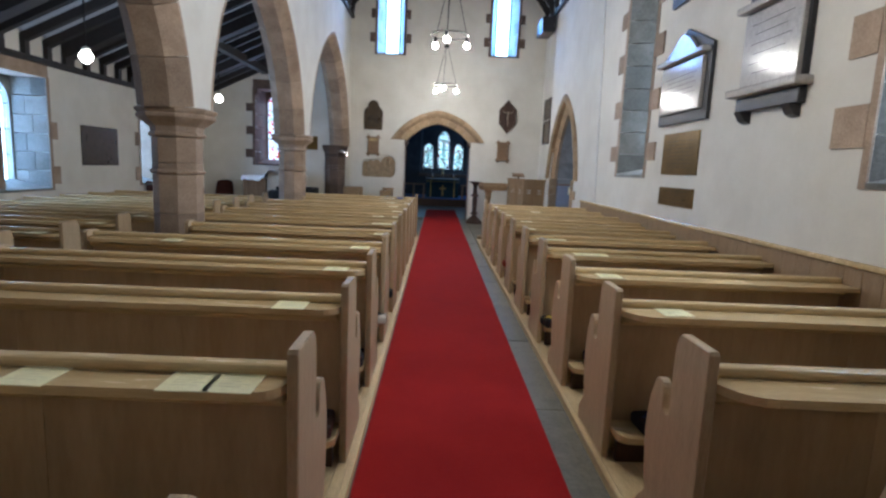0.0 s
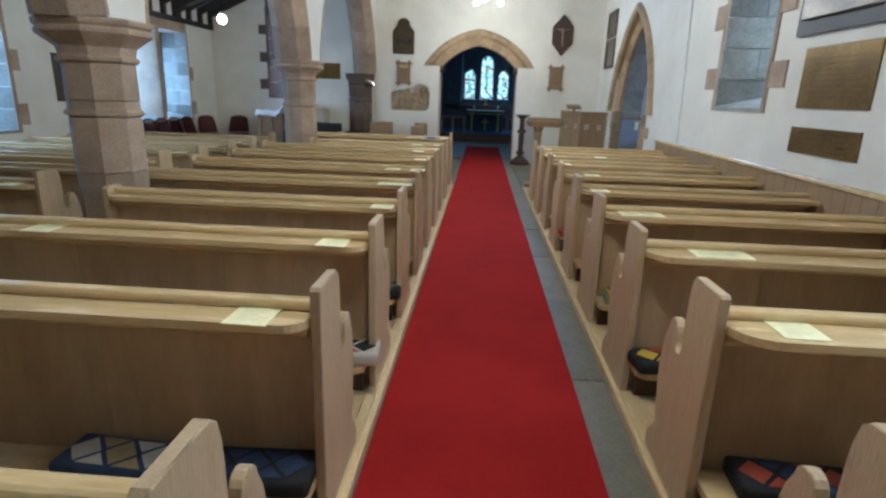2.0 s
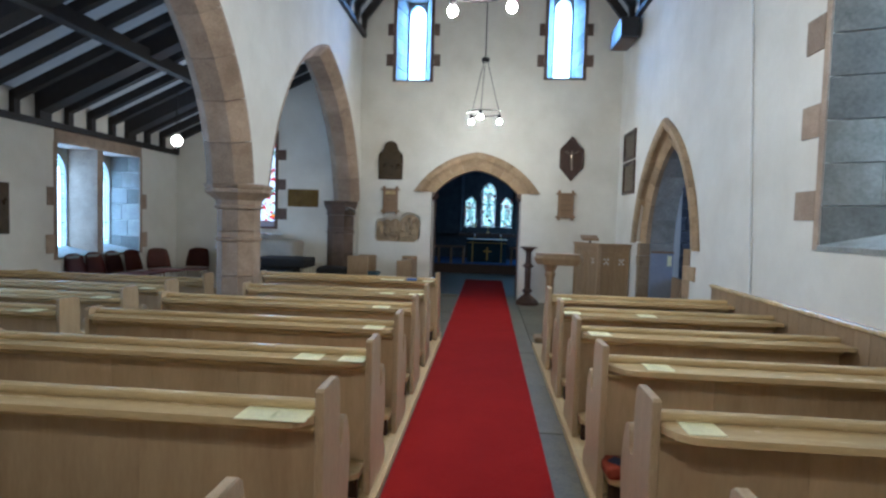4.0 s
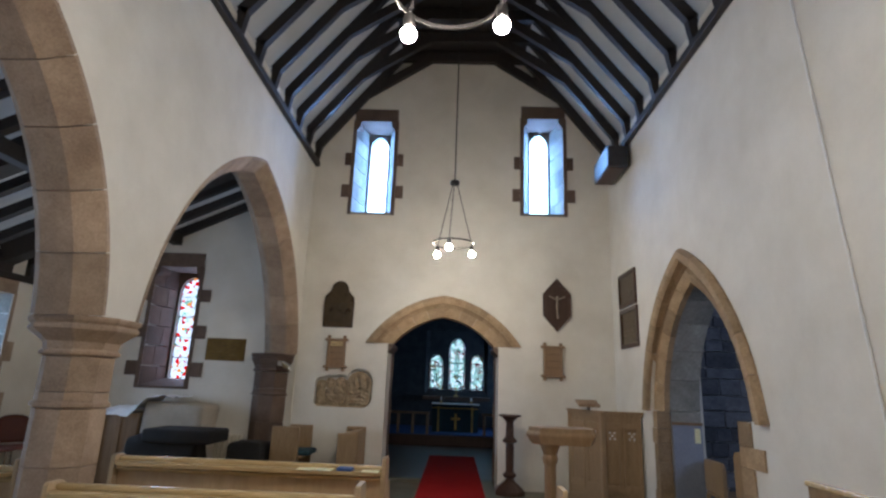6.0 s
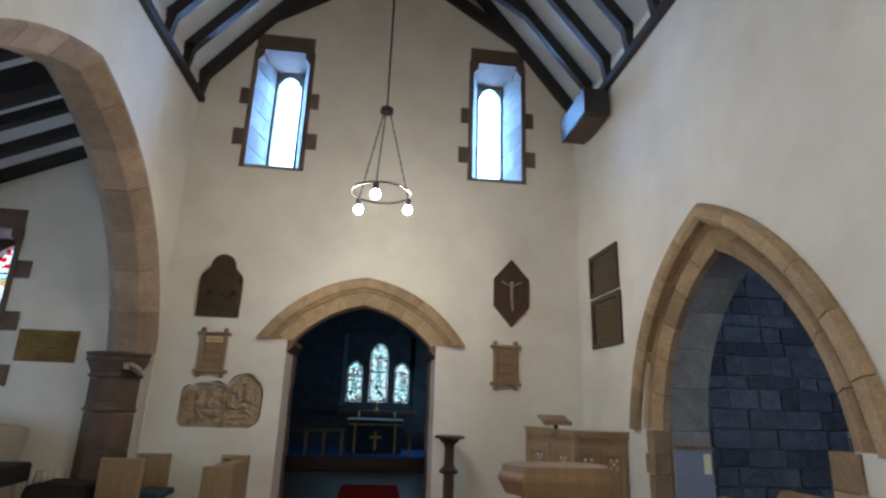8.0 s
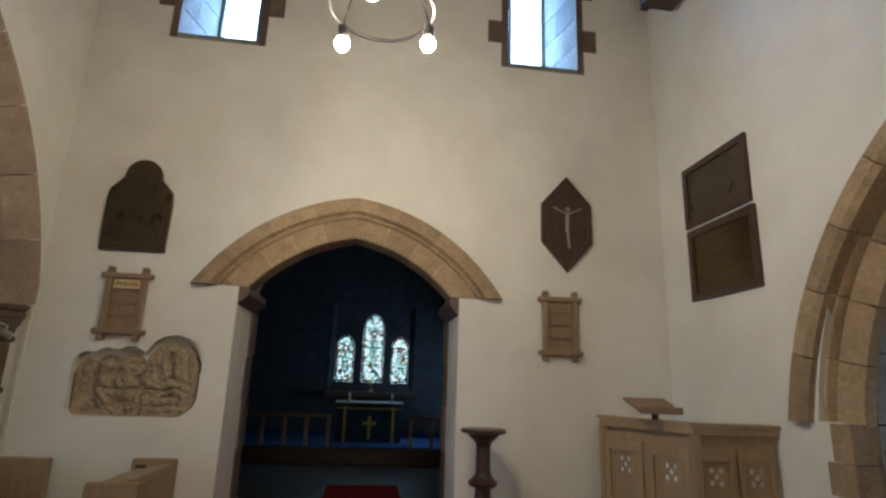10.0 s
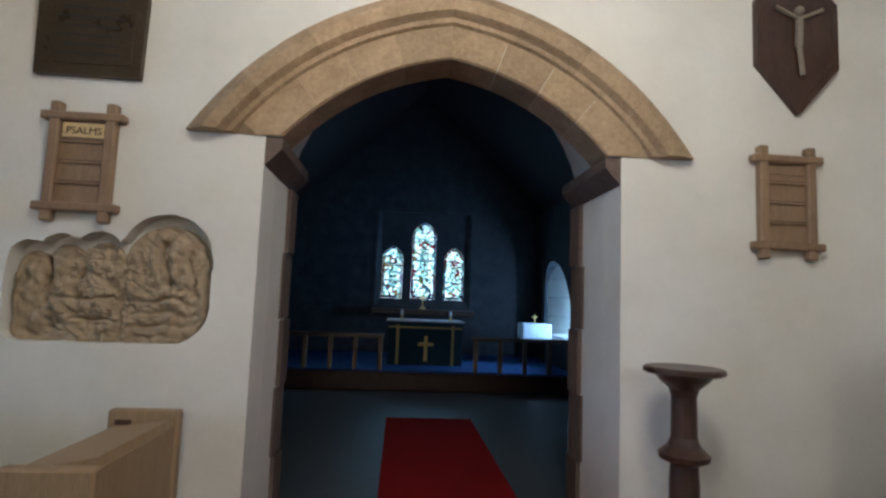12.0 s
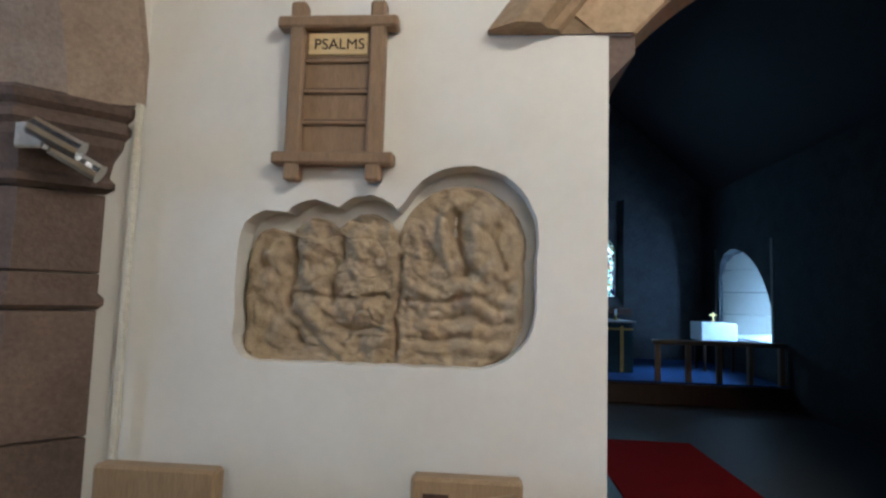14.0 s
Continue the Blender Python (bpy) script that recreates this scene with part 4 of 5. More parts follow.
def dado(name, label, xf, depth, y0, y1, top, foot=PF):
    d = tagged(new(name), label, "wall panelling", kind="structure")
    y = y0
    while y < y1 - 0.02:
        w = min(0.14, y1 - y)
        # boards take a darker oak than the cap: shade behind the pews painted in
        part("panel_board", box(min(xf, xf + depth), max(xf, xf + depth), y + 0.002, y + w - 0.002, foot, top), OAK_MID, d)
        y += w
    part("cap_rail", box(min(xf, xf + depth * 1.9), max(xf, xf + depth * 1.9), y0, y1, top, top + 0.03, 0.006), PINE, d)
    return d


dado("baseboard", "pale wooden dado boards along the south wall", S, -0.024, WEST, 9.1, 0.965)
dado("baseboard_2", "pale wooden dado boards along the north wall", N, 0.024, WEST, 10.1, 0.74, AF)


# service sheets and hymn books on the ledges
def sheet(x, y, turn=0.0, drop=0.0, w=0.122, d=0.128, blue=False):
    t = tagged(new("service_sheet"), "cream printed service sheet lying on a pew ledge", "paper", "service sheets")
    t.matrix_world = pose(x, y, 0.858 - drop, 0, 0, turn)
    page = part("page", box(-w / 2, w / 2, -d / 2, d / 2, 0, 0.003), PAPER, t)
    bm = bmesh.new()
    for i in range(5):
        box(-w * 0.32, w * (0.32 - 0.1 * (i % 3)), d * (0.3 - 0.13 * i) - 0.0011, d * (0.3 - 0.13 * i) + 0.0011, 0.003, 0.0034, bm=bm)
    tagged(part("print", bm, INK, t), kind="stuff")
    if blue:
        part("booklet", box(-w * 0.5, 0.0, -d * 0.5 - 0.012, -d * 0.5 + 0.01, -0.001, 0.002), BLUE_BOOK, t)


SHEETS_L = {1: (-0.50, -0.11, 0.0), 2: (-0.065,), 3: (-0.03,), 4: (-0.015, -1.27), 5: (0.05,), 6: (-0.06, 0.055), 7: (-0.14, 0.07), 8: (0.01,), 9: (-0.10,), 10: (-0.20, 0.06), 11: (-0.42, -0.29, 0.05)}
SHEETS_R = {2: (1.50,), 3: (1.47,), 4: (1.53, 1.64), 5: (1.42, 1.53), 6: (1.41,), 7: (1.51,), 8: (1.39,), 9: (1.34, 1.89), 10: (1.39,)}
rng = random.Random(8)
for ys, sheets in ((LEFT_Y, SHEETS_L), (RIGHT_Y, SHEETS_R)):
    for k, xs in sheets.items():
        for x in xs:
            sheet(x, ys[k] + 0.035, rng.uniform(-1.5, 1.5))
for k in (3, 4, 5, 6, 7, 8, 9):
    sheet(-2.62, NORTH_Y[k] + 0.03, rng.uniform(-5, 5), PF - AF)
bb = tagged(part("hymn_book", box(-0.19, -0.08, LEFT_Y[11] - 0.02, LEFT_Y[11] + 0.08, 0.858, 0.88, 0.003), BLUE_BOOK), "blue cloth-bound hymn book on the front pew ledge", "book")


def hassock(x, y, z, mats, turn=0.0, name="hassock"):
    """A flat stuffed kneeler with a pieced top of lozenges and triangles."""
    t = tagged(new(name), "embroidered kneeler with patchwork cover", "kneeler", "kneelers")
    t.matrix_world = pose(x, y, z, 0, 0, turn)
    part("cushion", box(-0.18, 0.18, -0.075, 0.088, 0.0, 0.06, 0.018, seg=3), mats[0], t, smooth=True)
    up = lambda u, v, d: (u, v, d)
    for i, cx in enumerate((-0.115, 0.0, 0.115)):
        part("lozenge", slab([[(cx - 0.05, 0.006), (cx, -0.048), (cx + 0.05, 0.006), (cx, 0.060)]], up, 0.0585, 0.0618), mats[1 + i % 2], t)
    for i, cx in enumerate((-0.0575, 0.0575)):
        part("triangle", slab([[(cx - 0.045, 0.066), (cx, 0.018), (cx + 0.045, 0.066)]], up, 0.0585, 0.0615), mats[2 - i % 2], t)
        part("triangle", slab([[(cx - 0.045, -0.054), (cx + 0.045, -0.054), (cx, -0.006)]], up, 0.0585, 0.0615), mats[1 + i % 2], t)
    part("piping", sweep(with_normals([(0.175 * math.cos(a), 0.0065 + 0.078 * math.sin(a)) for a in [math.tau * k / 24 for k in range(25)]]), [(0.0, 0.028), (-0.004, 0.032), (0.0, 0.036), (0.004, 0.032)], lambda u, v, d: (max(-0.18, min(0.18, u * 1.25)), max(-0.075, min(0.088, v * 1.25)), d)), mats[0], t)


KB = 0.3455
hassock(-0.07, LEFT_Y[2] + 0.005, KB, (OAK_DARK, BLACK_CLOTH, OAK_DARK), 4)
hassock(-0.58, LEFT_Y[2] + 0.005, KB, (BLACK_CLOTH, KNEEL_B, BEIGE), -3)
hassock(-0.45, LEFT_Y[3] + 0.005, KB, (KNEEL_A, BEIGE, BRASS_CLOTH), -4)
hassock(-0.05, LEFT_Y[3] + 0.005, KB, (BLACK_CLOTH, KNEEL_A, KNEEL_A), 3)
hassock(-0.02, LEFT_Y[5] + 0.005, KB, (BLACK_CLOTH, KNEEL_C, KNEEL_A), 5)
hassock(1.55, RIGHT_Y[3] + 0.005, KB, (BLACK_CLOTH, KNEEL_B, KNEEL_A), -4)
hassock(1.45, RIGHT_Y[4] + 0.005, KB, (BLACK_CLOTH, YELLOW, KNEEL_B), 8)
hassock(0.0, LEFT_Y[4] + 0.005, KB, (BEIGE, BLACK_CLOTH, KNEEL_B), 6)
hassock(1.56, RIGHT_Y[2] + 0.005, KB, (BLACK_CLOTH, KNEEL_A, KNEEL_B), 5)
hassock(1.50, RIGHT_Y[5] + 0.005, KB, (KNEEL_C, KNEEL_B, KNEEL_A), -5)
hassock(1.45, RIGHT_Y[7] + 0.005, KB, (KNEEL_B, KNEEL_A, KNEEL_C), 4)
tagged(part("song_book", box(1.335, 1.352, RIGHT_Y[5] - 0.05, RIGHT_Y[5] + 0.08, KB, KB + 0.07, 0.003), YELLOW), "yellow song book standing beside a kneeler", "book")


# ---------------------------------------------------------------- lamps
def pendant(y, zring):
    x = 0.575
    p = thing("pendant_light", "iron ring pendant with three lit globes on chains", "light", "ring pendants")
    part("rod", rod((x, y, zring + 0.76), (x, y, 6.705), 0.008), IRON, p)
    part("hub", lathe([(0.02, -0.03), (0.055, -0.02), (0.055, 0.02), (0.02, 0.03)], 14, (x, y, zring + 0.74)), IRON, p)
    ring = bmesh.new()
    n = 40
    secs = []
    for i in range(n):
        a = i * math.tau / n
        secs.append([ring.verts.new((x + (0.235 + o) * math.cos(a), y + (0.235 + o) * math.sin(a), zring + h)) for o, h in ((-0.005, -0.008), (0.005, -0.008), (0.005, 0.008), (-0.005, 0.008))])
    for i in range(n):
        a, b = secs[i], secs[(i + 1) % n]
        for j in range(4):
            ring.faces.new((a[j], a[(j + 1) % 4], b[(j + 1) % 4], b[j]))
    part("ring", ring, IRON, p)
    for k in range(3):
        a = math.radians(260 + 120 * k)
        px, py = x + 0.235 * math.cos(a), y + 0.235 * math.sin(a)
        lo, hi = Vector((px, py, zring)), Vector((x + 0.03 * math.cos(a), y + 0.03 * math.sin(a), zring + 0.73))
        side = Vector((-math.sin(a), math.cos(a), 0)) * 0.007
        links = bmesh.new()
        for i in range(22):
            f, g = lo.lerp(hi, i / 22), lo.lerp(hi, (i + 1) / 22)
            for w in (side, -side):
                rod(f + w * (i % 2), g + w * (1 - i % 2), 0.003, 5, links)
        part("chain", links, IRON, p)
        holder = part("lamp_holder", lathe([(0.018, -0.06), (0.026, -0.05), (0.026, 0.0), (0.012, 0.015)], 12, (px, py, zring - 0.01)), IRON, p)
        g = bmesh.new()
        bmesh.ops.create_uvsphere(g, u_segments=18, v_segments=12, radius=0.034, matrix=Matrix.Translation((px, py, zring - 0.10)))
        part("globe", g, BULB, holder, "lit glass globe", smooth=True)


pendant(11.45, 3.06)
pendant(7.35, 3.06)
pendant(3.25, 3.06)


def aisle_lamp(x, y, z):
    p = thing("aisle_lamp", "lit globe lamp under the aisle rafters", "light", "aisle lamps")
    part("stem", rod((x, y, z + 0.05), (x, y, zr(x)), 0.01), IRON, p)
    cap = part("cap", lathe([(0.02, 0.0), (0.05, -0.02), (0.05, -0.05), (0.03, -0.055)], 14, (x, y, z + 0.09)), WHITE_PAINT, p)
    g = bmesh.new()
    bmesh.ops.create_uvsphere(g, u_segments=18, v_segments=12, radius=0.075, matrix=Matrix.Translation((x, y, z - 0.03)))
    part("globe", g, BULB_SOFT, cap, "lit glass globe", smooth=True)


aisle_lamp(-3.93, 11.44, 2.62)
aisle_lamp(-3.93, 7.3, 2.62)


# ---------------------------------------------------------------- east wall fittings
def plaque_pointed():
    p = thing("memorial_plaque", "dark slate memorial plaque with a cusped pointed top", "plaque")
    c, s = -1.05, 0.212
    lp = [(c - s * 1.0, 2.232), (c + s * 1.0, 2.232), (c + s * 1.03, 2.58), (c + s * 0.98, 2.67), (c + s * 0.6, 2.76)]
    lp += [(c + 0.125 * math.cos(a), 2.775 + 0.125 * math.sin(a)) for a in [math.pi * i / 10 for i in range(1, 10)]]
    lp += [(c - s * 0.6, 2.76), (c - s * 0.98, 2.67), (c - s * 1.03, 2.58)]
    bm = slab([lp], on_east, -0.03, -0.001)
    part("slab", bm, BRONZE, p)
    plate = part("inscription_panel", slab([rect(c - s * 0.82, c + s * 0.82, 2.28, 2.60)], on_east, -0.034, -0.028), BRONZE, p)
    bm = bmesh.new()
    for i in range(7):
        slab([rect(c - s * (0.62 - 0.08 * (i % 2)), c + s * (0.62 - 0.08 * (i % 2)), 2.56 - i * 0.04, 2.566 - i * 0.04)], on_east, -0.0355, -0.0335, bm)
    tagged(part("inscription", bm, SLATE, plate), kind="stuff")


plaque_pointed()


def hymn_board(x0, x1, z0, z1, word=""):
    p = thing("hymn_board", "oak psalm board with crossed corner posts and slotted rails" if word else "oak hymn board with crossed corner posts and slotted rails", "hymn board", "hymn boards")
    w = x1 - x0
    part("panel", slab([rect(x0 + 0.05, x1 - 0.05, z0 + 0.05, z1 - 0.05)], on_east, -0.022, -0.004), OAK2, p)
    for x in (x0 + 0.055, x1 - 0.055):
        part("post", box(x - 0.021, x + 0.021, W - 0.045, W - 0.002, z0, z1, 0.006), OAK2, p)
    for z in (z0 + 0.06, z1 - 0.06):
        part("cross_rail", box(x0, x1, W - 0.05, W - 0.004, z - 0.017, z + 0.017, 0.006), OAK2, p)
    n = 4
    for i in range(1, n):
        z = z0 + 0.075 + (z1 - z0 - 0.15) * i / n
        rail = part("number_rail", box(x0 + 0.075, x1 - 0.075, W - 0.034, W - 0.02, z - 0.007, z + 0.003, 0.002), OAK2, p)
        part("slot", box(x0 + 0.075, x1 - 0.075, W - 0.026, W - 0.0205, z + 0.003, z + 0.008), OAK_DARK, rail)
    if word:
        plate = part("title_plate", box(x0 + 0.082, x1 - 0.082, W - 0.028, W - 0.02, z1 - 0.145, z1 - 0.085, 0.002), PINE, p, "pale title strip")
        cu = bpy.data.curves.new("title", 'FONT')
        cu.body, cu.size, cu.extrude, cu.align_x = word, 0.042, 0.001, 'CENTER'
        cu.materials.append(OAK_DARK)
        t = new("title", cu)
        t.parent = plate
        t.matrix_basis = pose((x0 + x1) / 2 + 0.003, W - 0.0295, z1 - 0.131, 90, 0, 0)
        tagged(t, "dark painted capital letters")
    else:
        part("title_plate", box(x0 + 0.082, x1 - 0.082, W - 0.028, W - 0.02, z1 - 0.13, z1 - 0.09, 0.002), OAK2, p)


OAK2 = material("mid_oak", (0.20, 0.125, 0.068), (0.30, 0.20, 0.115), 0.55, 4.0, (7, 7, 1), 0.1, 30, vary=0.08)
hymn_board(-1.205, -0.875, 1.62, 2.115, "PSALMS")
hymn_board(1.835, 2.170, 1.60, 2.115)


def relief_slab():
    """Carved slab: lumpy weathered shapes on a slab set in a plastered niche."""
    n, m = 240, 84
    verts, faces = [], []
    cx, cz = NICHE_C
    # x, z, half width, half height, height of each raised form: heads, shoulders, arms, draped legs
    lumps = [(-1.228, 1.425, 0.032, 0.040, 0.034), (-1.107, 1.450, 0.034, 0.042, 0.040), (-0.965, 1.455, 0.040, 0.044, 0.040), (-0.905, 1.425, 0.020, 0.026, 0.022),
             (-1.235, 1.330, 0.042, 0.060, 0.028), (-1.100, 1.350, 0.048, 0.045, 0.034), (-0.970, 1.350, 0.050, 0.045, 0.034), (-1.095, 1.275, 0.045, 0.040, 0.026),
             (-0.975, 1.275, 0.052, 0.036, 0.028), (-1.190, 1.215, 0.050, 0.045, 0.022), (-1.050, 1.200, 0.040, 0.040, 0.020), (-0.930, 1.190, 0.034, 0.040, 0.020),
             (-0.645, 1.530, 0.036, 0.046, 0.036), (-0.640, 1.420, 0.060, 0.055, 0.034), (-0.742, 1.500, 0.015, 0.085, 0.034), (-0.700, 1.415, 0.022, 0.030, 0.022),
             (-0.690, 1.335, 0.110, 0.020, 0.016), (-0.640, 1.285, 0.100, 0.018, 0.018), (-0.690, 1.235, 0.110, 0.018, 0.017), (-0.700, 1.185, 0.120, 0.016, 0.018), (-0.800, 1.345, 0.032, 0.016, 0.020)]
    # creases: from, to, width, depth
    cuts = [((-1.168, 1.47), (-1.160, 1.29), 0.010, 0.026), ((-1.030, 1.47), (-1.035, 1.30), 0.010, 0.026), ((-0.872, 1.42), (-0.880, 1.15), 0.012, 0.022), ((-0.712, 1.55), (-0.690, 1.37), 0.011, 0.030),
            ((-1.150, 1.318), (-1.050, 1.305), 0.007, 0.020), ((-1.030, 1.310), (-0.910, 1.315), 0.007, 0.020), ((-1.20, 1.255), (-1.12, 1.170), 0.008, 0.016), ((-1.14, 1.25), (-1.03, 1.155), 0.008, 0.018),
            ((-1.05, 1.235), (-0.90, 1.225), 0.007, 0.016), ((-0.84, 1.308), (-0.58, 1.312), 0.007, 0.012), ((-0.82, 1.260), (-0.56, 1.262), 0.007, 0.012), ((-0.84, 1.208), (-0.58, 1.205), 0.007, 0.012), ((-0.60, 1.52), (-0.585, 1.40), 0.009, 0.018)]

    def crease(x, z, a, b, w, k):
        dx, dz = b[0] - a[0], b[1] - a[1]
        f = ((x - a[0]) * dx + (z - a[1]) * dz) / (dx * dx + dz * dz)
        g = max(0.0, min(1.0, f))
        d = math.hypot(x - a[0] - g * dx, z - a[1] - g * dz)
        return k * math.exp(-(d / w) ** 2)

    rad = [relief_radius(i * math.tau / n, 0.0) for i in range(n)]
    for j in range(m + 1):
        f = j / m
        for i in range(n):
            a = i * math.tau / n
            x, z = cx + rad[i] * f * math.cos(a), cz + rad[i] * f * math.sin(a)
            wx, wz = x + 0.026 * noise.noise((x * 11, z * 11, 3.0)), z + 0.026 * noise.noise((x * 11, z * 11, 8.0))
            h = 0.72 * sum(k * math.exp(-(((wx - lx) / rx) ** 2 + ((wz - lz) / rz) ** 2) ** 1.5) for lx, lz, rx, rz, k in lumps)
            h -= sum(crease(wx, wz, p, q, w, k) for p, q, w, k in cuts)
            h += 0.016 * noise.noise((x * 16, z * 16, 1.0)) + 0.013 * noise.noise((x * 34, z * 34, 4.0)) + 0.005 * noise.noise((x * 75, z * 75, 6.0)) - 0.006 * max(0.0, 1 - abs(noise.noise((x * 15, z * 19, 9.0))) * 9)
            edge = 0.03 * max(0.0, (f - 0.95) / 0.05) ** 2
            verts.append((x, W + 0.05 - h + edge + (0.04 if j == m else 0), z))
    for j in range(m):
        for i in range(n):
            q = (i + 1) % n
            faces.append((j * n + i, j * n + q, (j + 1) * n + q, (j + 1) * n + i))
    ob = mesh_part("carved_relief", verts, faces, RELIEF)
    for p in ob.data.polygons:
        p.use_smooth = True
    tagged(ob, "weathered brown carved stone relief set in a plaster niche", "carved stone")


relief_slab()


def crucifix_panel():
    p = thing("crucifix_panel", "dark hexagonal wooden panel with a pale metal crucifix figure", "crucifix")
    c, cz, s, h, k = 2.07, 2.655, 0.2, 0.385, 0.155
    hexa = [(c, cz - h), (c + s, cz - k), (c + s, cz + k), (c, cz + h), (c - s, cz + k), (c - s, cz - k)]
    inner = [(c + (a - c) * 0.86, cz + (b - cz) * 0.88) for a, b in hexa]
    part("frame", slab([hexa, inner], on_east, -0.032, -0.002), OAK_DARK, p)
    part("board", slab([inner], on_east, -0.028, -0.004), OAK_DARK, p)
    b = bmesh.new()
    y = W - 0.045
    rod((c, y, cz + 0.07), (c - 0.005, y, cz - 0.06), 0.017, 8, b)
    rod((c, y, cz + 0.065), (c - 0.115, y, cz + 0.12), 0.009, 6, b)
    rod((c, y, cz + 0.065), (c + 0.115, y, cz + 0.12), 0.009, 6, b)
    rod((c - 0.005, y, cz - 0.05), (c + 0.01, y, cz - 0.20), 0.012, 6, b)
    bmesh.ops.create_uvsphere(b, u_segments=10, v_segments=8, radius=0.022, matrix=Matrix.Translation((c, y, cz + 0.105)))
    part("figure", b, PEWTER, p, "pale metal figure")


PEWTER = material("pale_metal", (0.24, 0.20, 0.15), (0.34, 0.29, 0.22), 0.4, 10.0, bump=0.1, metal=0.5)
crucifix_panel()


def brass_plate(name, label, place, u0, u1, v0, v1, mat=BRASS, framed=False, lines=6):
    p = thing(name, label, "plaque")
    plate = part("plate", slab([rect(u0, u1, v0, v1)], place, -0.012, -0.001), mat, p)
    if framed:
        part("frame", slab([rect(u0 - 0.012, u1 + 0.012, v0 - 0.012, v1 + 0.012), rect(u0 + 0.035, u1 - 0.035, v0 + 0.035, v1 - 0.035)], place, -0.026, -0.001), OAK_DARK, p)
    bm = bmesh.new()
    for i in range(lines):
        z = v1 - (v1 - v0) * (0.2 + 0.62 * i / max(lines - 1, 1))
        q = (u1 - u0) * (0.14 + 0.05 * (i % 2))
        slab([rect(u0 + q, u1 - q, z - 0.0022, z + 0.0022)], place, -0.0135, -0.0115, bm)
    tagged(part("inscription", bm, BRONZE, plate), kind="stuff")


BURNISHED = material("burnished_bronze", (0.09, 0.062, 0.03), (0.15, 0.105, 0.05), 0.2, 5.0, bump=0.03, fine=40, metal=0.85)
brass_plate("brass_plate", "brass memorial plate on the aisle east wall", on_east, -2.90, -2.34, 1.71, 2.02)
brass_plate("name_board", "dark framed roll board high on the south wall", on_south, 12.16, 12.82, 2.575, 3.0, BRONZE, True)
brass_plate("name_board", "dark framed roll board with a bright edge", on_south, 12.14, 12.81, 2.045, 2.525, BURNISHED, True)
brass_plate("brass_plate", "square tarnished brass memorial plate", on_south, 5.25, 6.03, 1.45, 1.86, BRASS, False, 8)
brass_plate("brass_plate", "low oblong tarnished brass plate", on_south, 5.26, 6.03, 1.14, 1.32, BRASS, False, 4)
brass_plate("notice_board", "dark oblong board on the north wall", on_north, 8.78, 9.73, 1.22, 1.83, BRONZE, False, 5)


def wall_monument(y0, y1, z0, z1, gable):
    p = thing("wall_monument", "white marble wall tablet on black slate" + (", gabled" if gable else ", on brackets"), "monument", "wall monuments")
    yc = (y0 + y1) / 2
    if gable:
        lp = [(y0, z0), (y1, z0), (y1, z1 - 0.22), (yc, z1), (y0, z1 - 0.22)]
    else:
        lp = rect(y0 + 0.06, y1 - 0.06, z0, z1)
    part("backing", slab([lp], on_south, -0.035, -0.001), SLATE, p)
    a = 0.09
    tablet = part("tablet", box(S - 0.07, S - 0.03, y0 + a, y1 - a, z0 + (0.1 if gable else 0.16), z1 - (0.32 if gable else 0.35), 0.006), MARBLE, p)
    zc = z1 - (0.30 if gable else 0.33)
    part("cornice", box(S - 0.12, S - 0.03, y0 + 0.02, y1 - 0.02, zc, zc + 0.05, 0.012, seg=2), MARBLE, p)
    if gable:
        part("pediment", slab([[(y0 + 0.2, zc + 0.05), (y1 - 0.2, zc + 0.05), (yc + 0.12, z1 - 0.1), (yc, z1 - 0.05), (yc - 0.12, z1 - 0.1)]], on_south, -0.08, -0.035), MARBLE, p)
    else:
        part("shelf", box(S - 0.13, S - 0.002, y0, y1, z0 + 0.09, z0 + 0.15, 0.012, seg=2), MARBLE, p)
        part("apron", box(S - 0.06, S - 0.002, y0 + 0.05, y1 - 0.05, z0 - 0.02, z0 + 0.085, 0.006), SLATE, p)
        for y in (y0 + 0.14, y1 - 0.14):
            part("bracket", slab([[(0.0, z0 - 0.11), (-0.05, z0 - 0.09), (-0.09, z0 - 0.02), (0.0, z0 - 0.02)]], lambda u, v, d: (S + u, d, v), y - 0.045, y + 0.045), SLATE, p)
    bm = bmesh.new()
    for i in range(6):
        z = z1 - 0.44 - i * (z1 - z0 - 0.62) / 6
        box(S - 0.0712, S - 0.07, y0 + a + 0.1 + 0.05 * (i % 2), y1 - a - 0.1 - 0.05 * (i % 2), z - 0.0025, z + 0.0025, bm=bm)
    tagged(part("inscription", bm, SLATE, tablet), kind="stuff")


wall_monument(5.13, 6.17, 1.95, 2.83, True)
wall_monument(3.80, 4.66, 1.96, 3.0, False)
wall_monument(5.2, 6.1, 3.12, 3.9, True)
tagged(part("conduit", rod((S - 0.012, 8.36, 0.98), (S - 0.012, 8.72, 4.68), 0.008), WHITE_PAINT), "thin white painted conduit up the south wall", "conduit")
tagged(part("conduit", box(A + 0.0, A + 0.014, W - 0.036, W - 0.02, FL, 1.83), CREAM_PAINT), "cream conduit down the corner by the respond", "conduit")
hb = thing("heater_box", "dark box heater fixed high under the wall plate", "heater")
part("casing", box(S - 0.32, S - 0.05, 12.05, 12.75, 4.33, 4.62, 0.01), SLATE, hb)
part("grille", box(S - 0.30, S - 0.08, 12.10, 12.70, 4.318, 4.33, 0.002), OAK_DARK, hb)
part("bracket", box(S - 0.06, S - 0.001, 12.3, 12.5, 4.4, 4.6), IRON, hb)
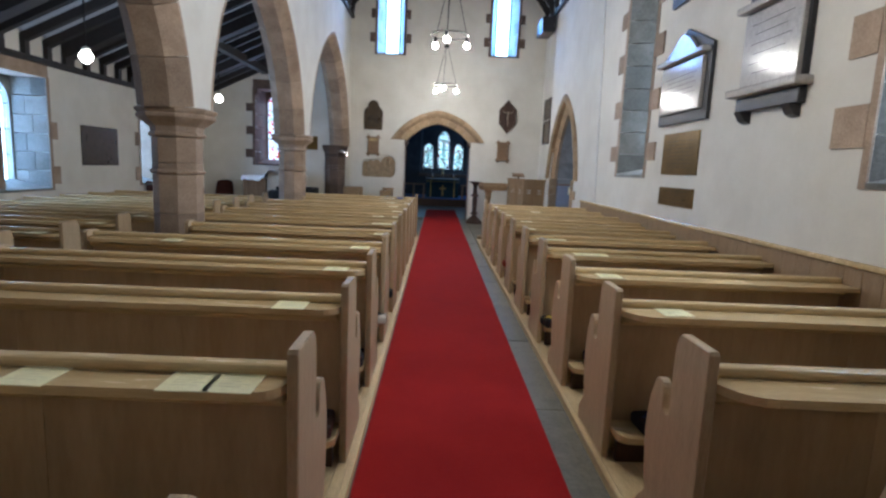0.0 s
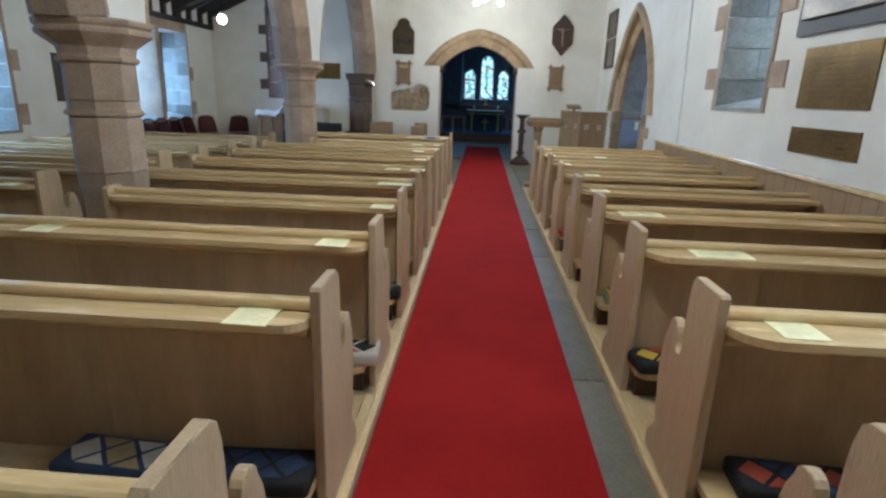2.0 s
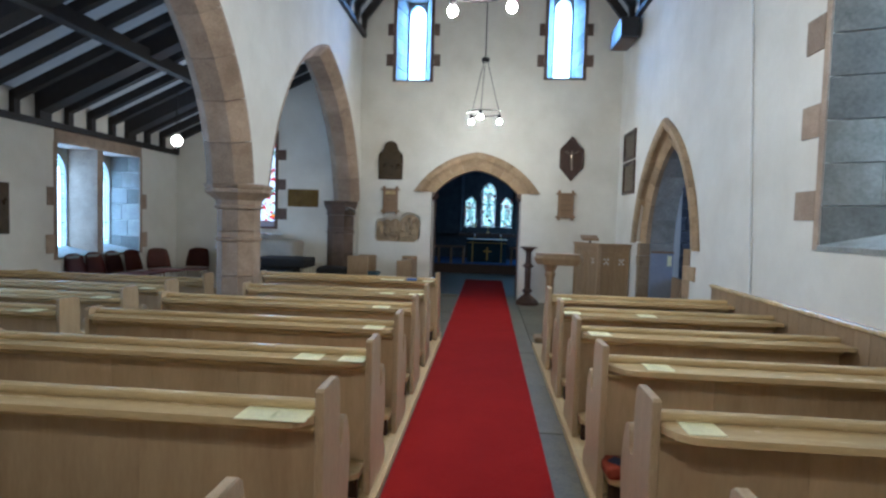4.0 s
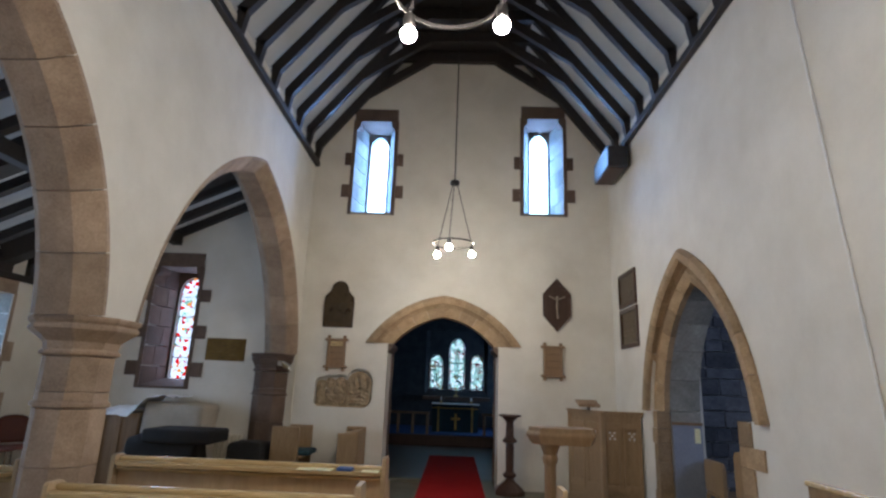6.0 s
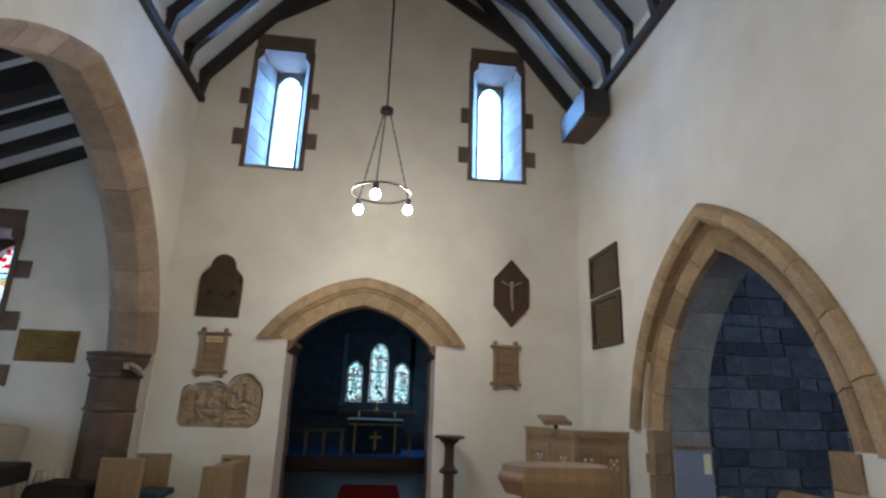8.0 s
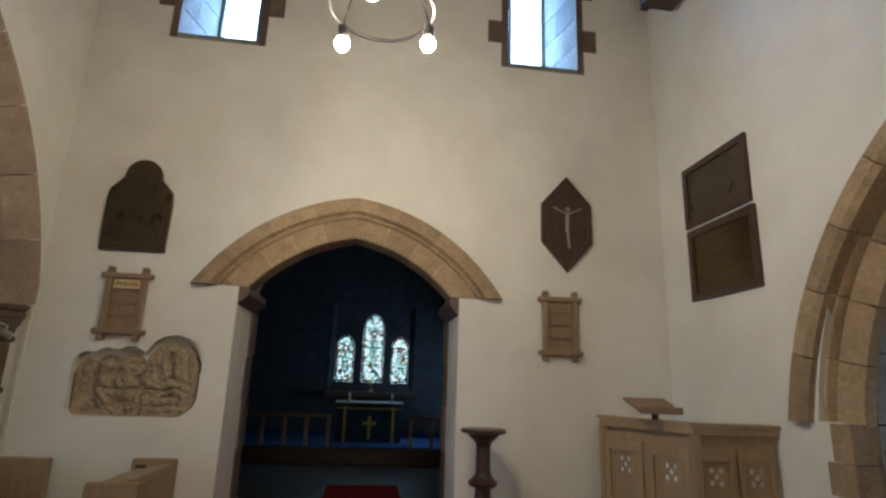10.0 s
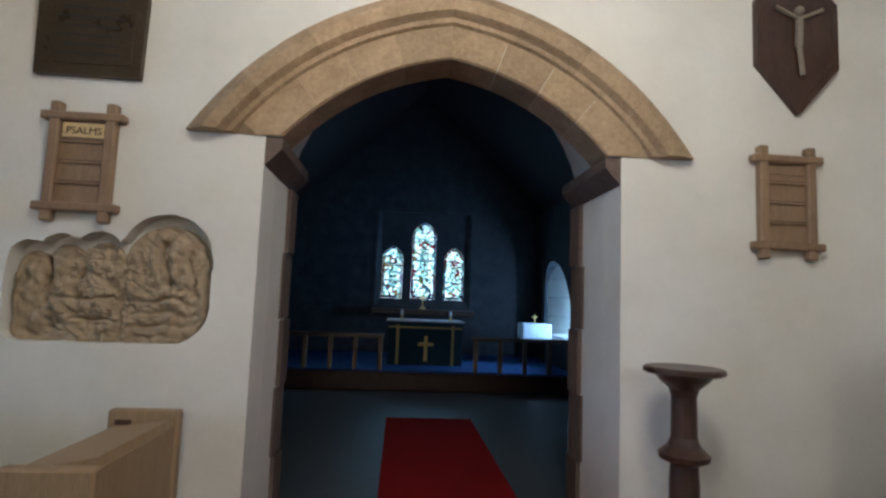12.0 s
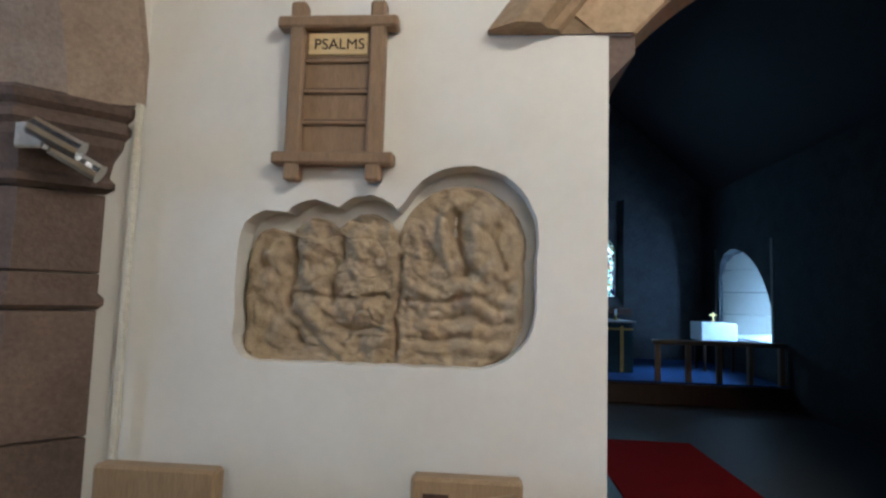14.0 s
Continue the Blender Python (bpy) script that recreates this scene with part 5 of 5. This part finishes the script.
sp = thing("spotlight", "small chrome twin spotlight on the respond", "spotlight")
part("mount", box(A - 0.20, A - 0.12, 13.0, 13.06, 1.66, 1.73, 0.006), STEEL, sp)
for dy in (0, 0.07):
    part("lamp_head", rod((A - 0.13, 12.98 + dy, 1.71 - dy * 0.5), (A - 0.03, 13.02 + dy, 1.655 - dy * 0.6), 0.026, 12), STEEL, sp)


# ---------------------------------------------------------------- front of the nave
def pedestal():
    p = thing("pedestal_stand", "dark turned wooden plant pedestal with a round top", "pedestal")
    c = (1.385, 12.93, 0)
    part("top", lathe([(0.135, 1.115), (0.148, 1.122), (0.148, 1.135), (0.14, 1.142)], 32, c), OAK_DARK, p)
    prof = [(0.05, FL + 0.19), (0.085, 0.385), (0.085, 0.41), (0.05, 0.44), (0.055, 0.70), (0.05, 0.78), (0.09, 0.80), (0.095, 0.82), (0.06, 0.85), (0.048, 0.88), (0.046, 1.03), (0.055, 1.06), (0.09, 1.09), (0.11, 1.115)]
    part("column", lathe(prof, 24, c), OAK_DARK, p)
    part("base", lathe([(0.20, FL), (0.20, FL + 0.05), (0.17, FL + 0.08), (0.12, FL + 0.12), (0.07, FL + 0.16), (0.05, FL + 0.19)], 8, c, turn=math.pi / 8), OAK_DARK, p)


pedestal()


def lectern():
    p = thing("reading_desk", "pale oak reading desk with a canted top on a carved stem", "lectern")
    cx, cy = 1.54, 10.05
    top = [(-0.31, 0.0), (-0.23, -0.13), (0.20, -0.13), (0.25, 0.0), (0.20, 0.13), (-0.23, 0.13)]
    bm = bmesh.new()
    rings = [[bm.verts.new((cx - 0.02 + (u + 0.02) * f, cy + v * f, z)) for u, v in top] for f, z in ((0.86, 1.06), (0.90, 1.075), (1.0, 1.125), (1.0, 1.14), (0.94, 1.16), (0.93, 1.19))]
    for lo, hi in zip(rings, rings[1:]):
        for i in range(6):
            bm.faces.new((lo[i], lo[(i + 1) % 6], hi[(i + 1) % 6], hi[i]))
    bm.faces.new(rings[0])
    bm.faces.new(rings[-1])
    part("desk_top", bm, OAK_MID, p)
    part("stem", lathe([(0.085, FL + 0.05), (0.06, FL + 0.12), (0.05, FL + 0.15), (0.046, 0.90), (0.062, 0.94), (0.062, 0.96), (0.052, 0.98), (0.085, 1.062)], 8, (cx - 0.12, cy, 0)), OAK_MID, p)
    part("foot", box(cx - 0.28, cx + 0.04, cy - 0.13, cy + 0.13, FL, FL + 0.06, 0.015), OAK_MID, p)


lectern()


def pulpit():
    p = thing("pulpit", "canted pale oak pulpit with pierced quatrefoil panels and moulded cornice", "pulpit")
    # plan of the front: from the west-north corner to the south wall
    plan = [(2.14, 12.78), (2.40, 12.20), (2.845, 12.16)]
    H0, H1 = FL, 1.235
    for (ax, ay), (bx, by), nm in ((plan[0], plan[1], 2), (plan[1], plan[2], 2)):
        d = Vector((bx - ax, by - ay, 0))
        L = d.length
        e = d.normalized()
        nrm = Vector((e.y, -e.x, 0))
        pl = lambda u, v, q, o=Vector((ax, ay, 0)), e=e, nn=nrm: tuple(o + e * u - nn * q + Vector((0, 0, v)))
        w = L / nm
        holes, outs = [], []
        for k in range(nm):
            c = (k + 0.5) * w
            for dx, dz in ((-0.026, 0.026), (0.026, 0.026), (-0.026, -0.026), (0.026, -0.026), (0, 0)):
                holes.append([(c + dx + 0.0145 * math.cos(a), 0.98 + dz * 1.25 + 0.0155 * math.sin(a)) for a in [math.tau * i / 10 for i in range(10)]])
        face = part("face_panel", slab([rect(0.0, L, H0, H1)] + holes, pl, 0.0, 0.007), OAK_MID, p)
        for k in range(nm):
            c = (k + 0.5) * w
            part("panel_frame", slab([rect(c - w * 0.44, c + w * 0.44, 0.36, 1.12), rect(c - w * 0.33, c + w * 0.33, 0.44, 1.06)], pl, -0.014, -0.001), OAK_MID, face)
        part("piercing_back", slab([rect(0.02, L - 0.02, FL + 0.05, 1.2)], pl, 0.008, 0.03), LINEN, p)
        cor = part("cornice", slab([rect(-0.03, L + 0.03, H1, H1 + 0.02), ], pl, -0.032, 0.06), OAK_MID, p)
        part("cornice_mould", slab([rect(-0.015, L + 0.015, H1 - 0.04, H1)], pl, -0.025, 0.03), OAK_MID, cor)
        part("corner_post", box(ax - 0.025, ax + 0.025, ay - 0.025, ay + 0.025, H0, H1 - 0.04, 0.005), OAK_MID, p)
        part("plinth", slab([rect(0, L, FL, FL + 0.1)], pl, -0.02, -0.001), OAK_MID, p)
    bs = thing("book_stand", "sloping brown wooden book stand on the pulpit rim", "book stand")
    bm = slab([[(0.0, 1.295), (0.20, 1.36), (0.20, 1.375), (0.0, 1.31)]], lambda u, v, d: (d, 12.32 + u, v), 2.155, 2.415)
    part("board", bm, OAK, bs)
    part("lip", box(2.155, 2.415, 12.305, 12.325, 1.29, 1.33, 0.004), OAK, bs)
    part("stem", rod((2.30, 12.42, 1.22), (2.30, 12.42, 1.33), 0.02), OAK_DARK, bs)


pulpit()


def stall(xa, xb, y0, y1, label, low):
    """Choir seat set along the nave: end panels at both ends, a back and a ledge between."""
    p = thing("choir_stall", label, "choir stall", "choir stalls")
    end = part("end_panel", box(xa, xb, y1 - 0.05, y1, FL, 0.905, 0.008), OAK_MID, p)
    part("end_panel", box(xa, xb, y0, y0 + 0.05, FL, low, 0.008), OAK_MID, p)
    part("back", box(xb - 0.035, xb - 0.01, y0 + 0.05, y1 - 0.05, FL + 0.03, 0.85), OAK_MID, p)
    bm = beam(((xa + xb) / 2, y0 + 0.05, 0.845), ((xa + xb) / 2, y1 - 0.05, 0.845), xb - xa - 0.03, 0.03, (1, 0, 0.18))
    part("book_ledge", bm, OAK_MID, p)
    part("card_slot", box(xa + 0.03, xa + 0.09, y1 - 0.053, y1 - 0.05, 0.85, 0.87), OAK_DARK, end)


stall(-0.79, -0.53, 12.5, 13.12, "pale oak choir desk with sloping ledge against the east wall", 0.86)
p = thing("choir_bench", "pale oak choir bench end beside the respond", "bench")
part("end_panel", box(-1.545, -1.24, 13.03, 13.08, FL, 0.905, 0.008), OAK_MID, p)
part("seat", box(-1.56, -1.22, 12.5, 13.03, 0.54, 0.57, 0.01), OAK_MID, p)
part("back", box(-1.56, -1.53, 12.5, 13.03, FL, 0.80, 0.006), OAK_MID, p)
part("end_panel", box(-1.60, -1.26, 12.45, 12.5, FL, 0.92, 0.008), OAK_MID, p)
tagged(part("cushion", box(-1.40, -1.14, 12.56, 12.98, 0.571, 0.63, 0.02, seg=2), FRONTAL), "dark green cushion on the choir bench", "cushion")

# ---------------------------------------------------------------- north aisle furniture
p = thing("side_altar", "wooden side altar with a crumpled white linen cloth", "altar")
part("body", box(-3.90, -3.38, 12.62, 13.1, AF, 1.0, 0.01), OAK, p)
for x in (-3.88, -3.66, -3.45):
    part("stile", box(x, x + 0.07, 12.60, 12.62, PF + 0.05, 0.95, 0.004), OAK, p)
lin = bmesh.new()
nx, ny = 40, 16
grid = []
for j in range(ny + 1):
    row = []
    for i in range(nx + 1):
        x = -3.92 + 0.98 * i / nx
        y = 12.56 + 0.56 * j / ny
        lift = min(1.0, max(0.0, (x + 3.5) / 0.25))
        z = 1.02 + 0.16 * lift * lift * (3 - 2 * lift) + 0.03 * noise.noise((x * 5, y * 6, 2)) + 0.02 * noise.noise((x * 14, y * 14, 7)) + 0.03
        if j == 0:
            z -= 0.09 * (1 - lift) + 0.03 * noise.noise((x * 8, 0, 3))
        row.append(lin.verts.new((x, y + (0.03 if j == 1 else 0), z)))
    grid.append(row)
for j in range(ny):
    for i in range(nx):
        lin.faces.new((grid[j][i], grid[j][i + 1], grid[j + 1][i + 1], grid[j + 1][i]))
tagged(part("altar_cloth", lin, LINEN, smooth=True), "crumpled white linen cloth on the side altar", "cloth")


def cover(name, label, x0, x1, y0, y1, z, mat, seed, lid=None):
    """A cloth-covered instrument: soft lumpy top that falls to the floor."""
    bm = box(x0, x1, y0, y1, AF, z, 0.05, seg=2)
    bmesh.ops.subdivide_edges(bm, edges=bm.edges[:], cuts=5, use_grid_fill=True)
    for v in bm.verts:
        n = noise.noise_vector((v.co.x * 3.5 + seed, v.co.y * 3.5, v.co.z * 3.5))
        v.co += Vector((n.x * 0.035, n.y * 0.035, n.z * 0.05 if v.co.z > AF + 0.12 else 0))
        if v.co.z < AF + 0.06:
            v.co.z = AF + 0.002
    if not lid:
        tagged(part(name, bm, mat, smooth=True), label, "covered furniture")
        return
    p = thing(name, label, "covered instrument")
    part("cover", bm, mat, p, smooth=True)
    part("lid", box(*lid, 0.03, seg=3), mat, p, smooth=True)


cover("covered_keyboard", "keyboard under a black cloth cover", -3.2, -2.38, 12.05, 12.5, 0.76, BLACK_CLOTH, 1, (-2.98, -2.16, 12.0, 12.55, 0.715, 0.87))
cover("covered_stool", "stool under a black cloth cover", -2.10, -1.64, 12.3, 12.75, 0.71, BLACK_CLOTH, 5)
cover("covered_chest", "chest under a beige dust sheet", -3.36, -2.55, 12.62, 13.1, 1.13, BEIGE, 9)
r = thing("radiator", "cream painted column radiator under the brass plate", "radiator")
for i in range(11):
    x = -2.76 + i * 0.052
    part("column", box(x, x + 0.04, 13.05, 13.16, AF + 0.01, 0.74, 0.015, seg=2), CREAM_PAINT, r)
part("pipe", rod((-2.80, 13.1, 0.30), (-2.25, 13.1, 0.30), 0.014), CREAM_PAINT, r)


def stack_chair():
    c = thing("chair", "red-brown moulded chair by the north wall", "chair", "aisle chairs")
    bm = bmesh.new()
    rows = []
    for j in range(9):
        f = j / 8
        w = 0.20 - 0.05 * f ** 2
        rows.append([bm.verts.new((-w + 2 * w * i / 6, 0.20 + 0.07 * f - 0.05 * (1 - ((i - 3) / 3) ** 2) * -1 * 0.4, 0.40 + 0.33 * f - 0.03 * (abs(i - 3) / 3) ** 3 * (f > 0.9))) for i in range(7)])
    for a, b in zip(rows, rows[1:]):
        for i in range(6):
            bm.faces.new((a[i], a[i + 1], b[i + 1], b[i]))
    bmesh.ops.solidify(bm, geom=list(bm.faces), thickness=0.025)
    part("backrest", bm, CHAIR_RED, c, smooth=True)
    part("seat", box(-0.2, 0.2, -0.2, 0.2, 0.355, 0.385, 0.015, seg=2), CHAIR_RED, c)
    for sx in (-1, 1):
        for sy in (-1, 1):
            part("leg", rod((sx * 0.18, sy * 0.17, 0.36), (sx * 0.2, sy * 0.19, AF - PF), 0.012), STEEL, c)
    return c


ch0 = stack_chair()
ch0.matrix_world = pose(-4.72, 10.72, PF, 0, 0, 90)
for x, y, t in ((-4.72, 11.1, 90), (-4.72, 11.5, 92), (-4.70, 11.9, 88), (-4.66, 12.35, 60), (-4.38, 12.7, 10)):
    copy_thing(ch0, pose(x, y, PF, 0, 0, t))


# ---------------------------------------------------------------- side chapel furniture
def chapel_chair(w, h, label):
    c = thing("chapel_chair", label, "chair", "chapel chairs")
    r = 0.07
    q = [math.pi / 2 * i / 6 for i in range(7)]
    lp = [(-w / 2, 0.42)] + [(-w / 2 + r - r * math.cos(a), h - r + r * math.sin(a)) for a in q] + [(w / 2 - r + r * math.sin(a), h - r + r * math.cos(a)) for a in q] + [(w / 2, 0.42)]
    part("backrest", slab([lp], lambda u, v, d: (d, u, v), 0.0, 0.035), OAK_MID, c)
    part("seat", box(0.0, 0.34, -w / 2, w / 2, 0.38, 0.41, 0.01), OAK_MID, c)
    for x in (0.0, 0.30):
        for y in (-w / 2, w / 2 - 0.035):
            part("leg", box(x, x + 0.035, y, y + 0.035, 0, 0.38, 0.004), OAK_MID, c)
    return c


chapel_chair(0.36, 0.99 - 0.115, "wooden chair with a rounded back in the doorway").matrix_world = pose(3.27, 10.67, 0.115, 0, 0, 8)
chapel_chair(0.52, 0.84 - 0.115, "wide low wooden chair with a rounded back").matrix_world = pose(3.27, 11.34, 0.115, 0, 0, -6)

# ---------------------------------------------------------------- chancel furniture
p = thing("altar", "high altar with dark green frontal and gold cross", "altar")
part("body", box(0.16, 1.18, 18.87, 19.5, 0.42, 1.03, 0.005), OAK_DARK, p)
part("frontal", box(0.14, 1.22, 18.85, 18.868, 0.425, 1.045, 0.002), FRONTAL, p, "dark green cloth frontal")
part("fair_linen", box(0.11, 1.25, 18.83, 19.55, 1.045, 1.062, 0.004), LINEN, p, "white linen top cloth")
for x in (0.26, 1.06):
    part("orphrey", box(x, x + 0.04, 18.842, 18.85, 0.43, 1.0), GILT, p)
part("superfrontal", box(0.14, 1.22, 18.838, 18.85, 0.95, 0.975), GILT, p)
part("cross", slab([[(0.665, 0.48), (0.715, 0.48), (0.715, 0.70), (0.80, 0.70), (0.80, 0.75), (0.715, 0.75), (0.715, 0.84), (0.665, 0.84), (0.665, 0.75), (0.58, 0.75), (0.58, 0.70), (0.665, 0.70)]], lambda u, v, d: (u, 18.842 + d, v), 0, 0.008), GILT, p, "gold embroidered cross")
part("shelf", box(-0.2, 1.6, 20.35, 20.64, 1.10, 1.2, 0.01), OAK_DARK, ch)
for x in (0.33, 1.06):
    c = thing("candlestick", "short candle on a dark stick upon the altar", "candlestick", "altar candles")
    part("stick", lathe([(0.035, 0), (0.03, 0.02), (0.012, 0.035), (0.012, 0.06), (0.026, 0.075)], 14, (x, 19.1, 1.062)), BRIGHT_BRASS, c)
    part("candle", lathe([(0.016, 0.075), (0.016, 0.14), (0.01, 0.145)], 12, (x, 19.1, 1.062)), LINEN, c)
c = thing("altar_cross", "brass standing cross on the shelf behind the altar", "cross")
part("foot", lathe([(0.06, 0), (0.05, 0.03), (0.02, 0.05)], 14, (0.69, 20.45, 1.2)), BRIGHT_BRASS, c)
part("upright", box(0.68, 0.70, 20.44, 20.46, 1.24, 1.52), BRIGHT_BRASS, c)
part("arm", box(0.62, 0.76, 20.441, 20.459, 1.40, 1.42), BRIGHT_BRASS, c)
for x0, x1 in ((-1.65, 0.10), (1.28, CS - 0.02)):
    p = thing("altar_rail", "dark oak altar rail with square posts", "rail", "altar rails")
    part("handrail", box(x0, x1, 18.2, 18.3, 0.84, 0.89, 0.01), OAK, p)
    n = max(2, round((x1 - x0) / 0.36))
    for i in range(n + 1):
        x = x0 + 0.03 + (x1 - x0 - 0.1) * i / n
        part("post", box(x, x + 0.055, 18.22, 18.28, 0.42, 0.84, 0.004), OAK, p)
p = thing("credence_table", "small table with a white cloth beside the sanctuary window", "table")
part("cloth", box(2.22, 2.68, 19.3, 19.7, 0.82, 1.06, 0.01), LINEN, p, "white cloth")
for x in (2.26, 2.62):
    for y in (19.33, 19.64):
        part("leg", box(x, x + 0.03, y, y + 0.03, 0.42, 0.82), OAK_DARK, p)
c = thing("brass_ewer", "small brass cross on the credence table", "cross")
part("foot", lathe([(0.03, 0), (0.02, 0.02), (0.008, 0.03), (0.008, 0.14)], 12, (2.45, 19.5, 1.06)), BRIGHT_BRASS, c)
part("arm", box(2.40, 2.50, 19.49, 19.51, 1.15, 1.17), BRIGHT_BRASS, c)

# ---------------------------------------------------------------- plan units to metres
done = set()
for ob in list(scene.objects):
    if ob.type == 'CAMERA':
        continue
    ob.location = ob.location * K
    if ob.data is None or ob.data.name in done:
        continue
    done.add(ob.data.name)
    if ob.type == 'MESH':
        ob.data.transform(Matrix.Diagonal((K, K, K, 1)))
    elif ob.type == 'FONT':
        ob.data.size *= K
        ob.data.extrude *= K
    elif ob.type == 'LIGHT':
        ob.data.size *= K
        ob.data.size_y *= K
        ob.data.energy *= K * K
